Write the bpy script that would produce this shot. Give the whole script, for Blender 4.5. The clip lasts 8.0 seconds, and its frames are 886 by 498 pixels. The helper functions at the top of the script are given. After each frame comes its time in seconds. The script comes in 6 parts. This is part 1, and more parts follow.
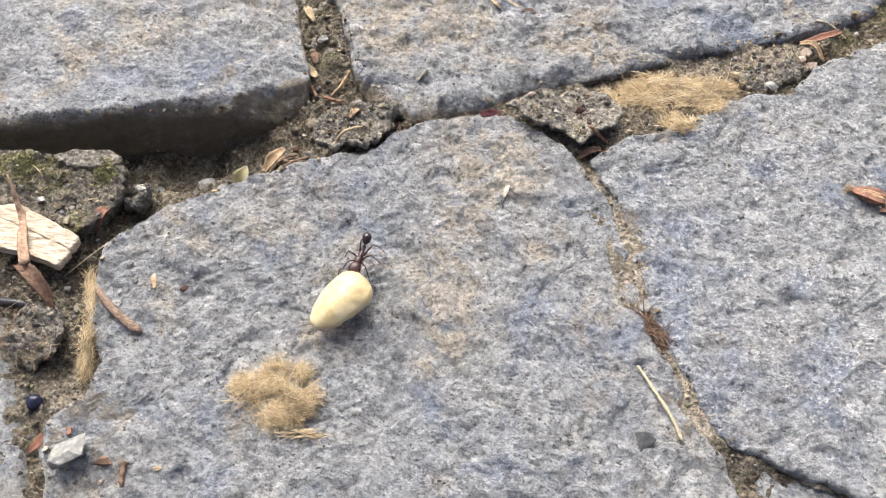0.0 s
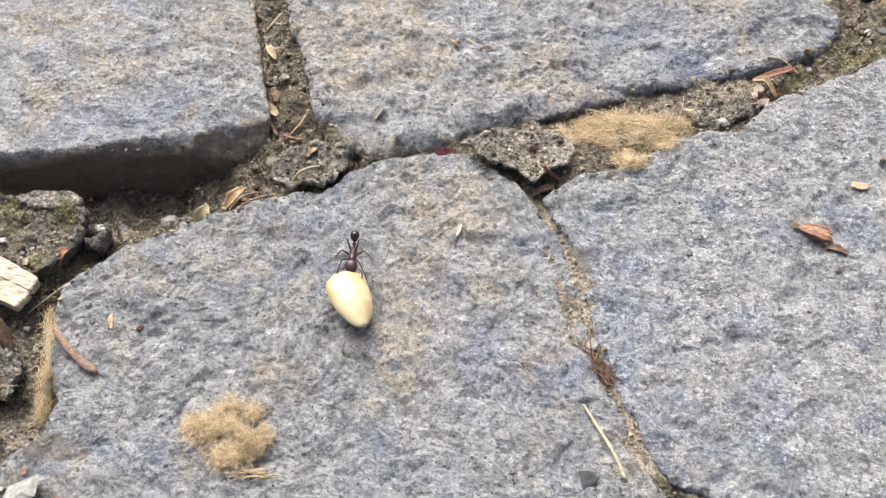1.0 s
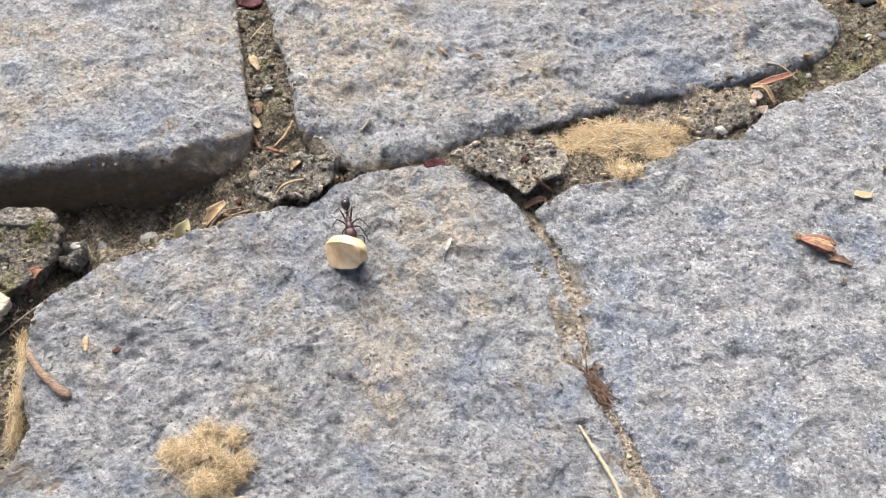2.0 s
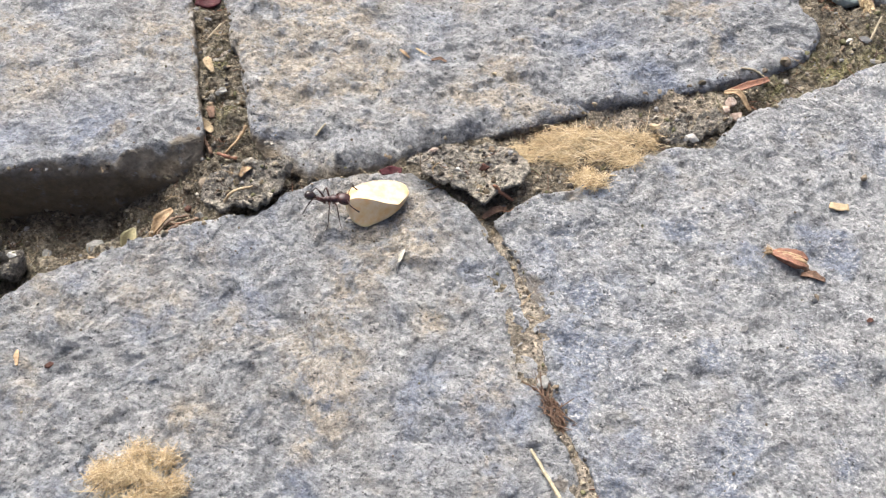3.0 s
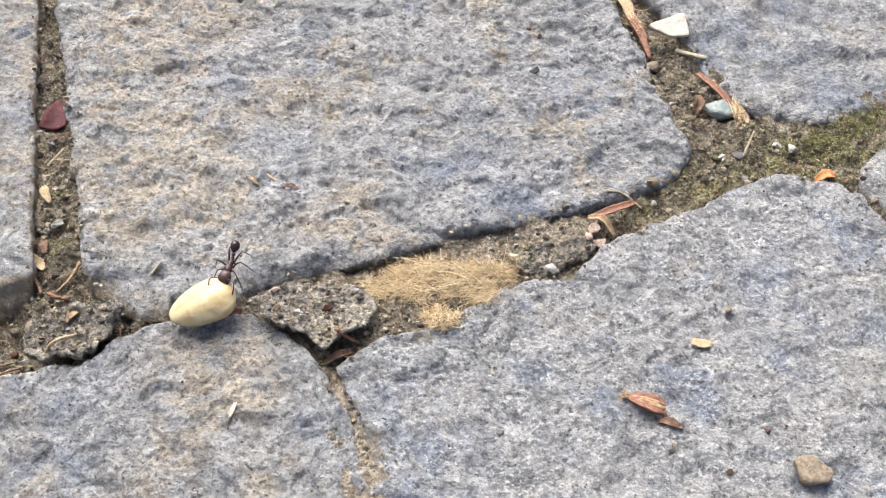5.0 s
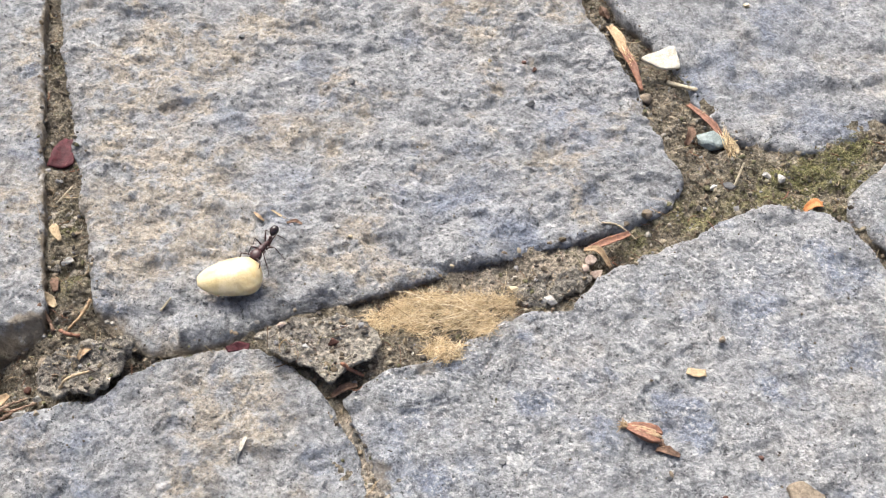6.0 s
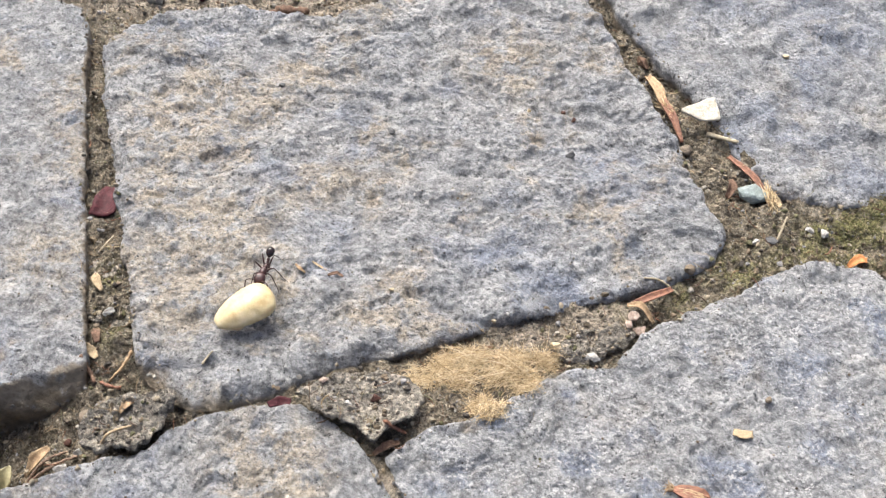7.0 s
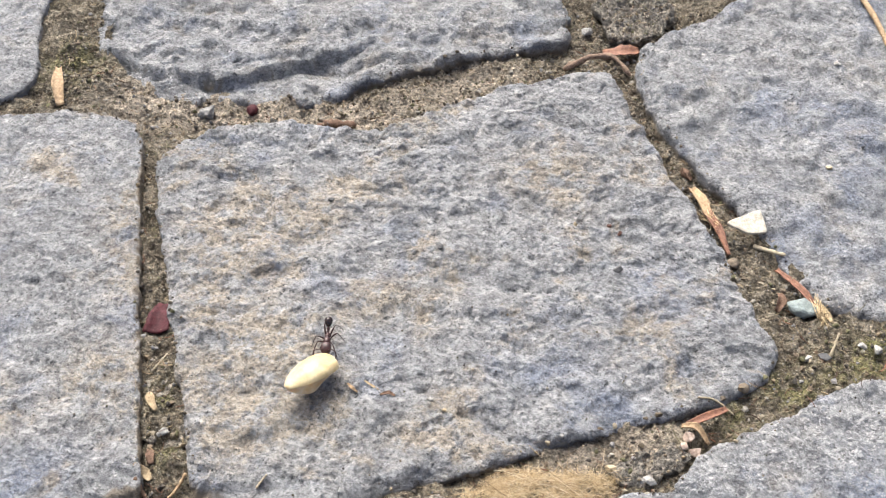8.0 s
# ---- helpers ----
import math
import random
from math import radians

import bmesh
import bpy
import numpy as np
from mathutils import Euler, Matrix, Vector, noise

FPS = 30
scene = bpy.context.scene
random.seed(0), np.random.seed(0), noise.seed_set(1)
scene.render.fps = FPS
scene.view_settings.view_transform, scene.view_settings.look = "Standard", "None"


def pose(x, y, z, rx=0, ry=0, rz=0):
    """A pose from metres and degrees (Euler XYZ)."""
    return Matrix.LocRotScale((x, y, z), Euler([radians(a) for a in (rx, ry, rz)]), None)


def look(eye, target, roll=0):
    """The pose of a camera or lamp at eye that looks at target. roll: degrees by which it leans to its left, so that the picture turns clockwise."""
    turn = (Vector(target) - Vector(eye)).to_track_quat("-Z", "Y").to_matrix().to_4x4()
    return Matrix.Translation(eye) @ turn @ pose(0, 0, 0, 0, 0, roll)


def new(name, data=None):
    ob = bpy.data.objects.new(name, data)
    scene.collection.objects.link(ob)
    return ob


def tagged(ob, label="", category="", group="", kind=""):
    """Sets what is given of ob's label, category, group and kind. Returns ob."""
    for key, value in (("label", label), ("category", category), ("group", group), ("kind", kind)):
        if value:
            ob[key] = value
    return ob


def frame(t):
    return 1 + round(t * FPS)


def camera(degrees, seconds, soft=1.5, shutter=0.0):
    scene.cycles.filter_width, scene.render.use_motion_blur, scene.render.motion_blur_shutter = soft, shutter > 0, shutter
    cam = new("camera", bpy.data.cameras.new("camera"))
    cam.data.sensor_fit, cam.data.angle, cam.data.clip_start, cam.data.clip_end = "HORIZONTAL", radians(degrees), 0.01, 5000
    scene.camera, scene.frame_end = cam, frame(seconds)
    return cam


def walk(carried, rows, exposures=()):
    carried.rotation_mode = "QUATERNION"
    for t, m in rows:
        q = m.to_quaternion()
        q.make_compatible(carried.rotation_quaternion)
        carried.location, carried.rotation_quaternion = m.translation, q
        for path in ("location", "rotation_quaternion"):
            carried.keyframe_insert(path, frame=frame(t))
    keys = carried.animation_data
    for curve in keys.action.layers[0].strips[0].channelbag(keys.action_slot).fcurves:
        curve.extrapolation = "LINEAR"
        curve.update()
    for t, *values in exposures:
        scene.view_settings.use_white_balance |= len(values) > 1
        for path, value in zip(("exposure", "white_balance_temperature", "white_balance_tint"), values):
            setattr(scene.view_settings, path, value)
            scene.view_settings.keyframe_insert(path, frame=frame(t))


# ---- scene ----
cam = camera(49.04, 8.0, soft=1.1, shutter=0.12)
PATH = [
    (0, look((0.00726, -0.07319, 0.13281), (0.00114, 0.00378, 0.00421), 2.57)),
    (0.1, look((0.00760, -0.07291, 0.13261), (0.00109, 0.00376, 0.00384), 2.52)),
    (0.2, look((0.00789, -0.07264, 0.13230), (0.00147, 0.00421, 0.00364), 2.48)),
    (0.3, look((0.00821, -0.07237, 0.13205), (0.00195, 0.00445, 0.00336), 2.43)),
    (0.4, look((0.00864, -0.07206, 0.13200), (0.00247, 0.00488, 0.00339), 2.38)),
    (0.5, look((0.00928, -0.07169, 0.13233), (0.00291, 0.00508, 0.00362), 2.33)),
    (0.6, look((0.01030, -0.07122, 0.13327), (0.00368, 0.00565, 0.00463), 2.27)),
    (0.7, look((0.01165, -0.07068, 0.13471), (0.00499, 0.00622, 0.00609), 2.21)),
    (0.8, look((0.01305, -0.07011, 0.13629), (0.00600, 0.00653, 0.00754), 2.14)),
    (0.9, look((0.01424, -0.06956, 0.13766), (0.00723, 0.00769, 0.00927), 2.08)),
    (1, look((0.01496, -0.06909, 0.13844), (0.00829, 0.00848, 0.01022), 2.03)),
    (1.1, look((0.01497, -0.06873, 0.13850), (0.00857, 0.00832, 0.00996), 1.98)),
    (1.2, look((0.01443, -0.06845, 0.13809), (0.00771, 0.00853, 0.00953), 1.93)),
    (1.3, look((0.01372, -0.06819, 0.13740), (0.00670, 0.00886, 0.00890), 1.89)),
    (1.4, look((0.01320, -0.06789, 0.13664), (0.00613, 0.00931, 0.00823), 1.85)),
    (1.5, look((0.01325, -0.06748, 0.13601), (0.00628, 0.00970, 0.00758), 1.82)),
    (1.6, look((0.01373, -0.06702, 0.13551), (0.00731, 0.01093, 0.00752), 1.78)),
    (1.7, look((0.01427, -0.06659, 0.13502), (0.00818, 0.01188, 0.00732), 1.73)),
    (2.8, look((0.02241, -0.06115, 0.12950), (0.01380, 0.01874, 0.00283), 1.28)),
    (2.9, look((0.02321, -0.06034, 0.12899), (0.01468, 0.01920, 0.00210), 1.33)),
    (3, look((0.02400, -0.05942, 0.12848), (0.01633, 0.01992, 0.00141), 1.41)),
    (3.1, look((0.02497, -0.05783, 0.12792), (0.01875, 0.02153, 0.00079), 1.69)),
    (3.2, look((0.02616, -0.05536, 0.12732), (0.02133, 0.02531, 0.00095), 2.23)),
    (3.3, look((0.02735, -0.05256, 0.12673), (0.02317, 0.02775, 0.00011), 2.86)),
    (3.4, look((0.02833, -0.04997, 0.12619), (0.02465, 0.03087, -0.00010), 3.45)),
    (3.5, look((0.02888, -0.04814, 0.12577), (0.02579, 0.03324, -0.00020), 3.83)),
    (3.6, look((0.02874, -0.04724, 0.12546), (0.02592, 0.03516, 0.00014), 3.97)),
    (3.7, look((0.02806, -0.04689, 0.12522), (0.02524, 0.03684, 0.00080), 3.98)),
    (3.8, look((0.02722, -0.04686, 0.12505), (0.02482, 0.03722, 0.00086), 3.91)),
    (3.9, look((0.02660, -0.04689, 0.12498), (0.02385, 0.03704, 0.00069), 3.80)),
    (4, look((0.02659, -0.04675, 0.12499), (0.02357, 0.03713, 0.00066), 3.70)),
    (4.1, look((0.02728, -0.04647, 0.12509), (0.02416, 0.03828, 0.00137), 3.59)),
    (4.2, look((0.02842, -0.04622, 0.12529), (0.02519, 0.03875, 0.00172), 3.45)),
    (4.3, look((0.02987, -0.04594, 0.12557), (0.02646, 0.03941, 0.00227), 3.30)),
    (4.4, look((0.03145, -0.04555, 0.12592), (0.02771, 0.04060, 0.00318), 3.16)),
    (4.5, look((0.03302, -0.04498, 0.12633), (0.02900, 0.04050, 0.00314), 3.05)),
    (4.6, look((0.03486, -0.04409, 0.12684), (0.03005, 0.04061, 0.00313), 2.99)),
    (4.7, look((0.03706, -0.04290, 0.12744), (0.03169, 0.04140, 0.00349), 2.95)),
    (4.8, look((0.03921, -0.04167, 0.12809), (0.03373, 0.04175, 0.00355), 2.92)),
    (4.9, look((0.04090, -0.04064, 0.12875), (0.03626, 0.04384, 0.00489), 2.91)),
    (5, look((0.04173, -0.04004, 0.12936), (0.03797, 0.04571, 0.00634), 2.90)),
    (5.1, look((0.04192, -0.03978, 0.12994), (0.03815, 0.04537, 0.00651), 2.89)),
    (5.2, look((0.04201, -0.03959, 0.13053), (0.03747, 0.04544, 0.00705), 2.89)),
    (6.3, look((0.03884, -0.03933, 0.13688), (0.03657, 0.04811, 0.01502), 2.89)),
    (6.4, look((0.03846, -0.03920, 0.13733), (0.03539, 0.04821, 0.01547), 2.87)),
    (6.5, look((0.03811, -0.03901, 0.13775), (0.03396, 0.04824, 0.01581), 2.84)),
    (6.6, look((0.03770, -0.03863, 0.13788), (0.03271, 0.04843, 0.01584), 2.78)),
    (6.7, look((0.03715, -0.03800, 0.13765), (0.03115, 0.04975, 0.01615), 2.67)),
    (6.8, look((0.03651, -0.03721, 0.13731), (0.03106, 0.05216, 0.01697), 2.53)),
    (6.9, look((0.03580, -0.03638, 0.13712), (0.03037, 0.05301, 0.01678), 2.37)),
    (7, look((0.03506, -0.03559, 0.13732), (0.02974, 0.05453, 0.01753), 2.19)),
    (7.1, look((0.03421, -0.03479, 0.13810), (0.02867, 0.05574, 0.01863), 2.00)),
    (7.2, look((0.03324, -0.03391, 0.13929), (0.02742, 0.05679, 0.01996), 1.77)),
    (7.3, look((0.03225, -0.03304, 0.14061), (0.02571, 0.05796, 0.02155), 1.54)),
    (7.4, look((0.03135, -0.03228, 0.14181), (0.02380, 0.05931, 0.02326), 1.30)),
    (7.5, look((0.03065, -0.03170, 0.14263), (0.02281, 0.06160, 0.02544), 1.09)),
    (7.6, look((0.03022, -0.03136, 0.14298), (0.02335, 0.06442, 0.02775), 0.90)),
    (7.7, look((0.02997, -0.03121, 0.14303), (0.02345, 0.06644, 0.02935), 0.73)),
    (7.8, look((0.02983, -0.03116, 0.14291), (0.02272, 0.06716, 0.02984), 0.57)),
    (7.9, look((0.02971, -0.03113, 0.14275), (0.02133, 0.06806, 0.03054), 0.41)),
    (8, look((0.02954, -0.03106, 0.14267), (0.01969, 0.06790, 0.03037), 0.24)),
]
walk(cam, PATH, [(0, 1.13), (3, 1.18), (4.5, 1.2), (6.5, 1.19), (8, 1.16)])

# ---- sky, sun, exposure ----
def sky():
    world = bpy.data.worlds.new("overcast_sky")
    scene.world = world
    world.use_nodes = True
    nt = world.node_tree
    tex = nt.nodes.new("ShaderNodeTexSky")
    tex.sky_type = "NISHITA"
    tex.sun_disc = False
    tex.sun_elevation, tex.sun_rotation = radians(52), radians(-28)
    tex.air_density, tex.dust_density, tex.ozone_density = 0.55, 7.0, 0.5
    bg = nt.nodes["Background"]
    bg.inputs["Strength"].default_value = 0.14
    nt.links.new(tex.outputs[0], bg.inputs["Color"])
    sun = bpy.data.lights.new("sun", "SUN")
    sun.energy, sun.angle, sun.color = 2.35, radians(46), (0.92, 0.985, 1.0)
    ob = new("sun", sun)
    ob.matrix_world = look((-0.29, 0.54, 0.79), (0, 0, 0))


sky()

MM = 0.001


# ---- noise in plain arrays ----
class Lattice:
    def __init__(self, seed):
        rng = np.random.RandomState(seed)
        self.perm = np.tile(rng.permutation(256), 3)
        g = rng.normal(size=(256, 3))
        self.grad = g / np.linalg.norm(g, axis=1)[:, None]

    def __call__(self, p):
        i = np.floor(p).astype(int)
        f = p - i
        u = f * f * f * (f * (f * 6 - 15) + 10)
        i &= 255
        out = 0.0
        for a in (0, 1):
            for b in (0, 1):
                for c in (0, 1):
                    h = self.perm[self.perm[self.perm[i[:, 0] + a] + i[:, 1] + b] + i[:, 2] + c]
                    dot = (self.grad[h] * (f - (a, b, c))).sum(1)
                    w = (u[:, 0] if a else 1 - u[:, 0]) * (u[:, 1] if b else 1 - u[:, 1]) * (u[:, 2] if c else 1 - u[:, 2])
                    out = out + w * dot
        return out * 1.5


LAT = Lattice(7)


def fbm(p, size, octaves=3, gain=0.5, shift=0.0):
    """Layered noise of about -1 to 1; size: the largest feature, in the units of p."""
    q = np.asarray(p, float) / size + shift
    out, amp, total = 0.0, 1.0, 0.0
    for _ in range(octaves):
        out = out + amp * LAT(q)
        total += amp * amp
        q, amp = q * 2.03 + 11.7, amp * gain
    return out / total**0.5


def smooth(x, a, b):
    t = np.clip((np.asarray(x, float) - a) / (b - a), 0, 1)
    return t * t * (3 - 2 * t)


# ---- materials ----
class Nodes:
    """Short calls to fill a material's node tree."""

    def __init__(self, name):
        self.mat = bpy.data.materials.new(name)
        self.mat.use_nodes = True
        self.nt = self.mat.node_tree
        self.bsdf = self.nt.nodes["Principled BSDF"]
        self.coord = self.nt.nodes.new("ShaderNodeTexCoord").outputs["Object"]

    def put(self, socket, value):
        if hasattr(value, "is_linked"):
            self.nt.links.new(value, socket)
        elif isinstance(value, tuple) and len(value) == 3 and socket.type == "RGBA":
            socket.default_value = (*value, 1)
        else:
            socket.default_value = value

    def noise(self, size, detail=3.0, rough=0.55, coord=None, warp=0.0):
        n = self.nt.nodes.new("ShaderNodeTexNoise")
        self.put(n.inputs["Vector"], coord or self.coord)
        n.inputs["Scale"].default_value = 1 / size
        n.inputs["Detail"].default_value, n.inputs["Roughness"].default_value = detail, rough
        n.inputs["Distortion"].default_value = warp
        return n.outputs["Fac"]

    def cells(self, size, coord=None, feature="F1"):
        n = self.nt.nodes.new("ShaderNodeTexVoronoi")
        n.feature = feature
        self.put(n.inputs["Vector"], coord or self.coord)
        n.inputs["Scale"].default_value = 1 / size
        return n.outputs["Distance"]

    def stretch(self, factors, coord=None):
        n = self.nt.nodes.new("ShaderNodeMapping")
        self.put(n.inputs["Vector"], coord or self.coord)
        n.inputs["Scale"].default_value = factors
        return n.outputs["Vector"]

    def span(self, value, a, b, lo=0.0, hi=1.0):
        n = self.nt.nodes.new("ShaderNodeMapRange")
        n.interpolation_type = "SMOOTHSTEP"
        for key, v in zip(("Value", "From Min", "From Max", "To Min", "To Max"), (value, a, b, lo, hi)):
            self.put(n.inputs[key], v)
        return n.outputs["Result"]

    def math(self, op, a, b=0.0):
        n = self.nt.nodes.new("ShaderNodeMath")
        n.operation = op
        self.put(n.inputs[0], a)
        self.put(n.inputs[1], b)
        return n.outputs[0]

    def mix(self, fac, a, b, kind="MIX"):
        n = self.nt.nodes.new("ShaderNodeMix")
        n.data_type, n.blend_type = "RGBA", kind
        self.put(n.inputs["Factor"], fac)
        self.put(n.inputs[6], a)
        self.put(n.inputs[7], b)
        return n.outputs[2]

    def attribute(self, name):
        n = self.nt.nodes.new("ShaderNodeAttribute")
        n.attribute_name = name
        s = self.nt.nodes.new("ShaderNodeSeparateColor")
        self.nt.links.new(n.outputs["Color"], s.inputs[0])
        return s.outputs

    def island(self):
        return self.nt.nodes.new("ShaderNodeNewGeometry").outputs["Random Per Island"]

    def random(self):
        return self.nt.nodes.new("ShaderNodeObjectInfo").outputs["Random"]

    def ramp(self, fac, stops):
        n = self.nt.nodes.new("ShaderNodeValToRGB")
        self.put(n.inputs[0], fac)
        el = n.color_ramp.elements
        while len(el) < len(stops):
            el.new(0.5)
        for e, (at, colour) in zip(el, stops):
            e.position, e.color = at, (*colour, 1)
        return n.outputs[0]

    def bump(self, height, distance, strength=1.0, under=None):
        n = self.nt.nodes.new("ShaderNodeBump")
        self.put(n.inputs["Height"], height)
        n.inputs["Distance"].default_value, n.inputs["Strength"].default_value = distance, strength
        if under is not None:
            self.nt.links.new(under, n.inputs["Normal"])
        return n.outputs[0]

    def done(self, colour, rough=0.8, normal=None, spec=0.5, **more):
        self.put(self.bsdf.inputs["Base Color"], colour)
        self.put(self.bsdf.inputs["Roughness"], rough)
        self.put(self.bsdf.inputs["Specular IOR Level"], spec)
        if normal is not None:
            self.nt.links.new(normal, self.bsdf.inputs["Normal"])
        for key, v in more.items():
            self.put(self.bsdf.inputs[key.replace("_", " ")], v)
        return self.mat


def stone_material(name, tone=1.0, ochre=0.5, frost=0.3, cool=0.6):
    n = Nodes(name)
    r, g, b = n.attribute("stain")[:3]
    mid = n.noise(3 * MM, 5, 0.62)
    grain = n.noise(0.85 * MM, 4, 0.68)
    fine = n.noise(0.33 * MM, 3, 0.65)
    patch = n.noise(9 * MM, 5, 0.62, warp=0.4)
    grey = lambda v: (v * 1.0 * tone, v * tone, v * 1.0 * tone)
    base = n.ramp(mid, [(0.36, grey(0.24)), (0.47, grey(0.335)), (0.55, grey(0.385)), (0.66, grey(0.455))])
    # slate-blue and rusty minerals in soft patches
    blue = n.math("ADD", n.math("MULTIPLY", g, 0.75), n.span(n.noise(11 * MM, 4, 0.6), 0.5, 0.66, 0, cool))
    blue = n.math("MINIMUM", n.math("MULTIPLY", blue, n.span(patch, 0.38, 0.55)), 0.85)
    base = n.mix(blue, base, n.mix(mid, (0.165 * tone, 0.192 * tone, 0.255 * tone), (0.32 * tone, 0.35 * tone, 0.415 * tone)))
    rust = n.math("ADD", n.math("MULTIPLY", r, 1.2), n.span(n.noise(17 * MM, 5, 0.62, warp=0.6), 0.5, 0.66, 0, ochre))
    rust = n.math("MULTIPLY", rust, n.span(n.noise(4.2 * MM, 6, 0.7), 0.38, 0.6))
    base = n.mix(n.math("MINIMUM", n.math("MULTIPLY", rust, 0.7), 0.6), base, n.mix(grain, (0.32, 0.245, 0.16), (0.56, 0.47, 0.34)))
    # broad mottling of the minerals
    base = n.mix(0.8, base, n.ramp(n.noise(7 * MM, 5, 0.65, warp=0.3), [(0.36, (0.7, 0.71, 0.73)), (0.48, (0.95, 0.95, 0.96)), (0.62, (1.16, 1.15, 1.13))]), "MULTIPLY")
    # granular crystals, light and dark
    base = n.mix(0.78, base, n.ramp(grain, [(0.34, (0.42, 0.42, 0.43)), (0.44, (0.82, 0.82, 0.82)), (0.54, (1.06, 1.06, 1.06)), (0.66, (1.4, 1.4, 1.38))]), "MULTIPLY")
    white = n.math("MULTIPLY", n.math("MULTIPLY", n.math("MAXIMUM", n.span(n.noise(0.62 * MM, 4, 0.72), 0.5, 0.62), n.span(n.noise(2 * MM, 6, 0.75), 0.53, 0.64, 0, 0.75)), n.span(n.noise(6 * MM, 4, 0.7), 0.4, 0.58, 0.35, 1.0)), n.math("ADD", n.math("MULTIPLY", b, 0.35), frost))
    base = n.mix(white, base, (0.57, 0.57, 0.56))
    # pits, crowded in places, and pores; the shade inside them is painted near black
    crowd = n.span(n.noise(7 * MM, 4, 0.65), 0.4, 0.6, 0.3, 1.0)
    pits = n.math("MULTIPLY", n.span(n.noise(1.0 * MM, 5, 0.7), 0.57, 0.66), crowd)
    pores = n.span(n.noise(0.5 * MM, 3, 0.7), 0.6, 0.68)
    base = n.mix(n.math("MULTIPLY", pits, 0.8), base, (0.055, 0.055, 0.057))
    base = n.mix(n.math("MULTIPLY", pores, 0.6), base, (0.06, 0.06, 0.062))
    base = n.mix(n.math("MULTIPLY", n.span(fine, 0.57, 0.68), 0.3), base, (0.64, 0.64, 0.63))
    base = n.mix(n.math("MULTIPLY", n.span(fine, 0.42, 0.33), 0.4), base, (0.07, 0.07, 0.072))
    # earth brown that also paints shade onto the sides and deep rims
    shade_coat = n.math("MULTIPLY", n.attribute("earth_shade")[0], n.span(n.noise(4 * MM, 5, 0.7), 0.26, 0.42))
    base = n.mix(shade_coat, base, n.mix(n.noise(1.6 * MM, 6, 0.72), (0.1, 0.08, 0.056), (0.38, 0.315, 0.235)))
    height = n.math("ADD", n.math("MULTIPLY", n.noise(2.4 * MM, 9, 0.7), 1.0), n.math("MULTIPLY", grain, 0.28))
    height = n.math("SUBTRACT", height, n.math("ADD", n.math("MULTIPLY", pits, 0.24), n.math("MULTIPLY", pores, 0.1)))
    normal = n.bump(height, 3.4 * MM, 1.0)
    return n.done(base, n.span(fine, 0.3, 0.7, 0.78, 0.96), normal, 0.25)


def soil_material(name, moss=0.35, pale=0.0):
    n = Nodes(name)
    mid = n.noise(5 * MM, 6, 0.72)
    grain = n.noise(0.9 * MM, 5, 0.72)
    fine = n.noise(0.35 * MM, 3, 0.6)
    base = n.ramp(mid, [(0.36, (0.1 + pale, 0.083 + pale, 0.062 + pale)), (0.5, (0.22 + pale, 0.187 + pale, 0.142 + pale)), (0.64, (0.38 + pale, 0.335 + pale, 0.265 + pale))])
    sand, green = n.attribute("stain")[:2]
    base = n.mix(n.math("MULTIPLY", sand, 0.85), base, n.mix(mid, (0.36, 0.3, 0.235), (0.66, 0.58, 0.48)))
    base = n.mix(n.math("ADD", n.math("MULTIPLY", green, n.span(n.noise(4 * MM, 5, 0.7), 0.42, 0.55)), n.math("MULTIPLY", n.span(n.noise(11 * MM, 5, 0.7), 0.52, 0.62), moss)), base, n.mix(grain, (0.09, 0.085, 0.035), (0.34, 0.315, 0.17)))
    base = n.mix(0.85, base, n.ramp(grain, [(0.36, (0.22, 0.21, 0.2)), (0.5, (0.75, 0.74, 0.72)), (0.64, (1.45, 1.4, 1.32))]), "MULTIPLY")
    base = n.mix(n.math("MULTIPLY", n.span(n.noise(0.7 * MM, 4, 0.65), 0.58, 0.66), 0.6), base, (0.46, 0.42, 0.34))
    base = n.mix(n.math("MULTIPLY", n.span(fine, 0.42, 0.33), 0.6), base, (0.03, 0.025, 0.02))
    height = n.math("ADD", n.noise(1.8 * MM, 6, 0.78), n.math("MULTIPLY", n.cells(0.8 * MM), -0.35))
    return n.done(base, 0.95, n.bump(n.math("ADD", height, n.math("MULTIPLY", fine, 0.3)), 2.3 * MM, 1.0), 0.15)


def plain_material(name, dark, light, size=1.0, rough=0.6, spec=0.4, along=None, relief=0.15, **more):
    """A surface between two colours, with grain of that size in mm; along: how the grain is stretched."""
    n = Nodes(name)
    coord = n.stretch(along) if along else n.coord
    mid = n.noise(size * MM, 5, 0.65, coord)
    fine = n.noise(size * 0.2 * MM, 3, 0.6, coord)
    colour = n.ramp(n.math("ADD", n.math("MULTIPLY", mid, 0.75), n.math("MULTIPLY", fine, 0.25)), [(0.33, dark), (0.67, light)])
    return n.done(colour, rough, n.bump(mid, relief * MM, 0.8), spec, **more)


def mixed_material(name, colours, rough=0.85, size=0.5):
    """Loose bits of many colours, each its own."""
    n = Nodes(name)
    k = len(colours)
    base = n.ramp(n.island(), [(i / k, c) for i, c in enumerate(colours)])
    base.node.color_ramp.interpolation = "CONSTANT"
    grain = n.noise(size * MM, 4, 0.7)
    base = n.mix(0.7, base, n.ramp(grain, [(0.3, (0.5, 0.5, 0.5)), (0.7, (1.2, 1.2, 1.2))]), "MULTIPLY")
    return n.done(base, rough, n.bump(grain, 0.25 * MM, 0.8), 0.25)


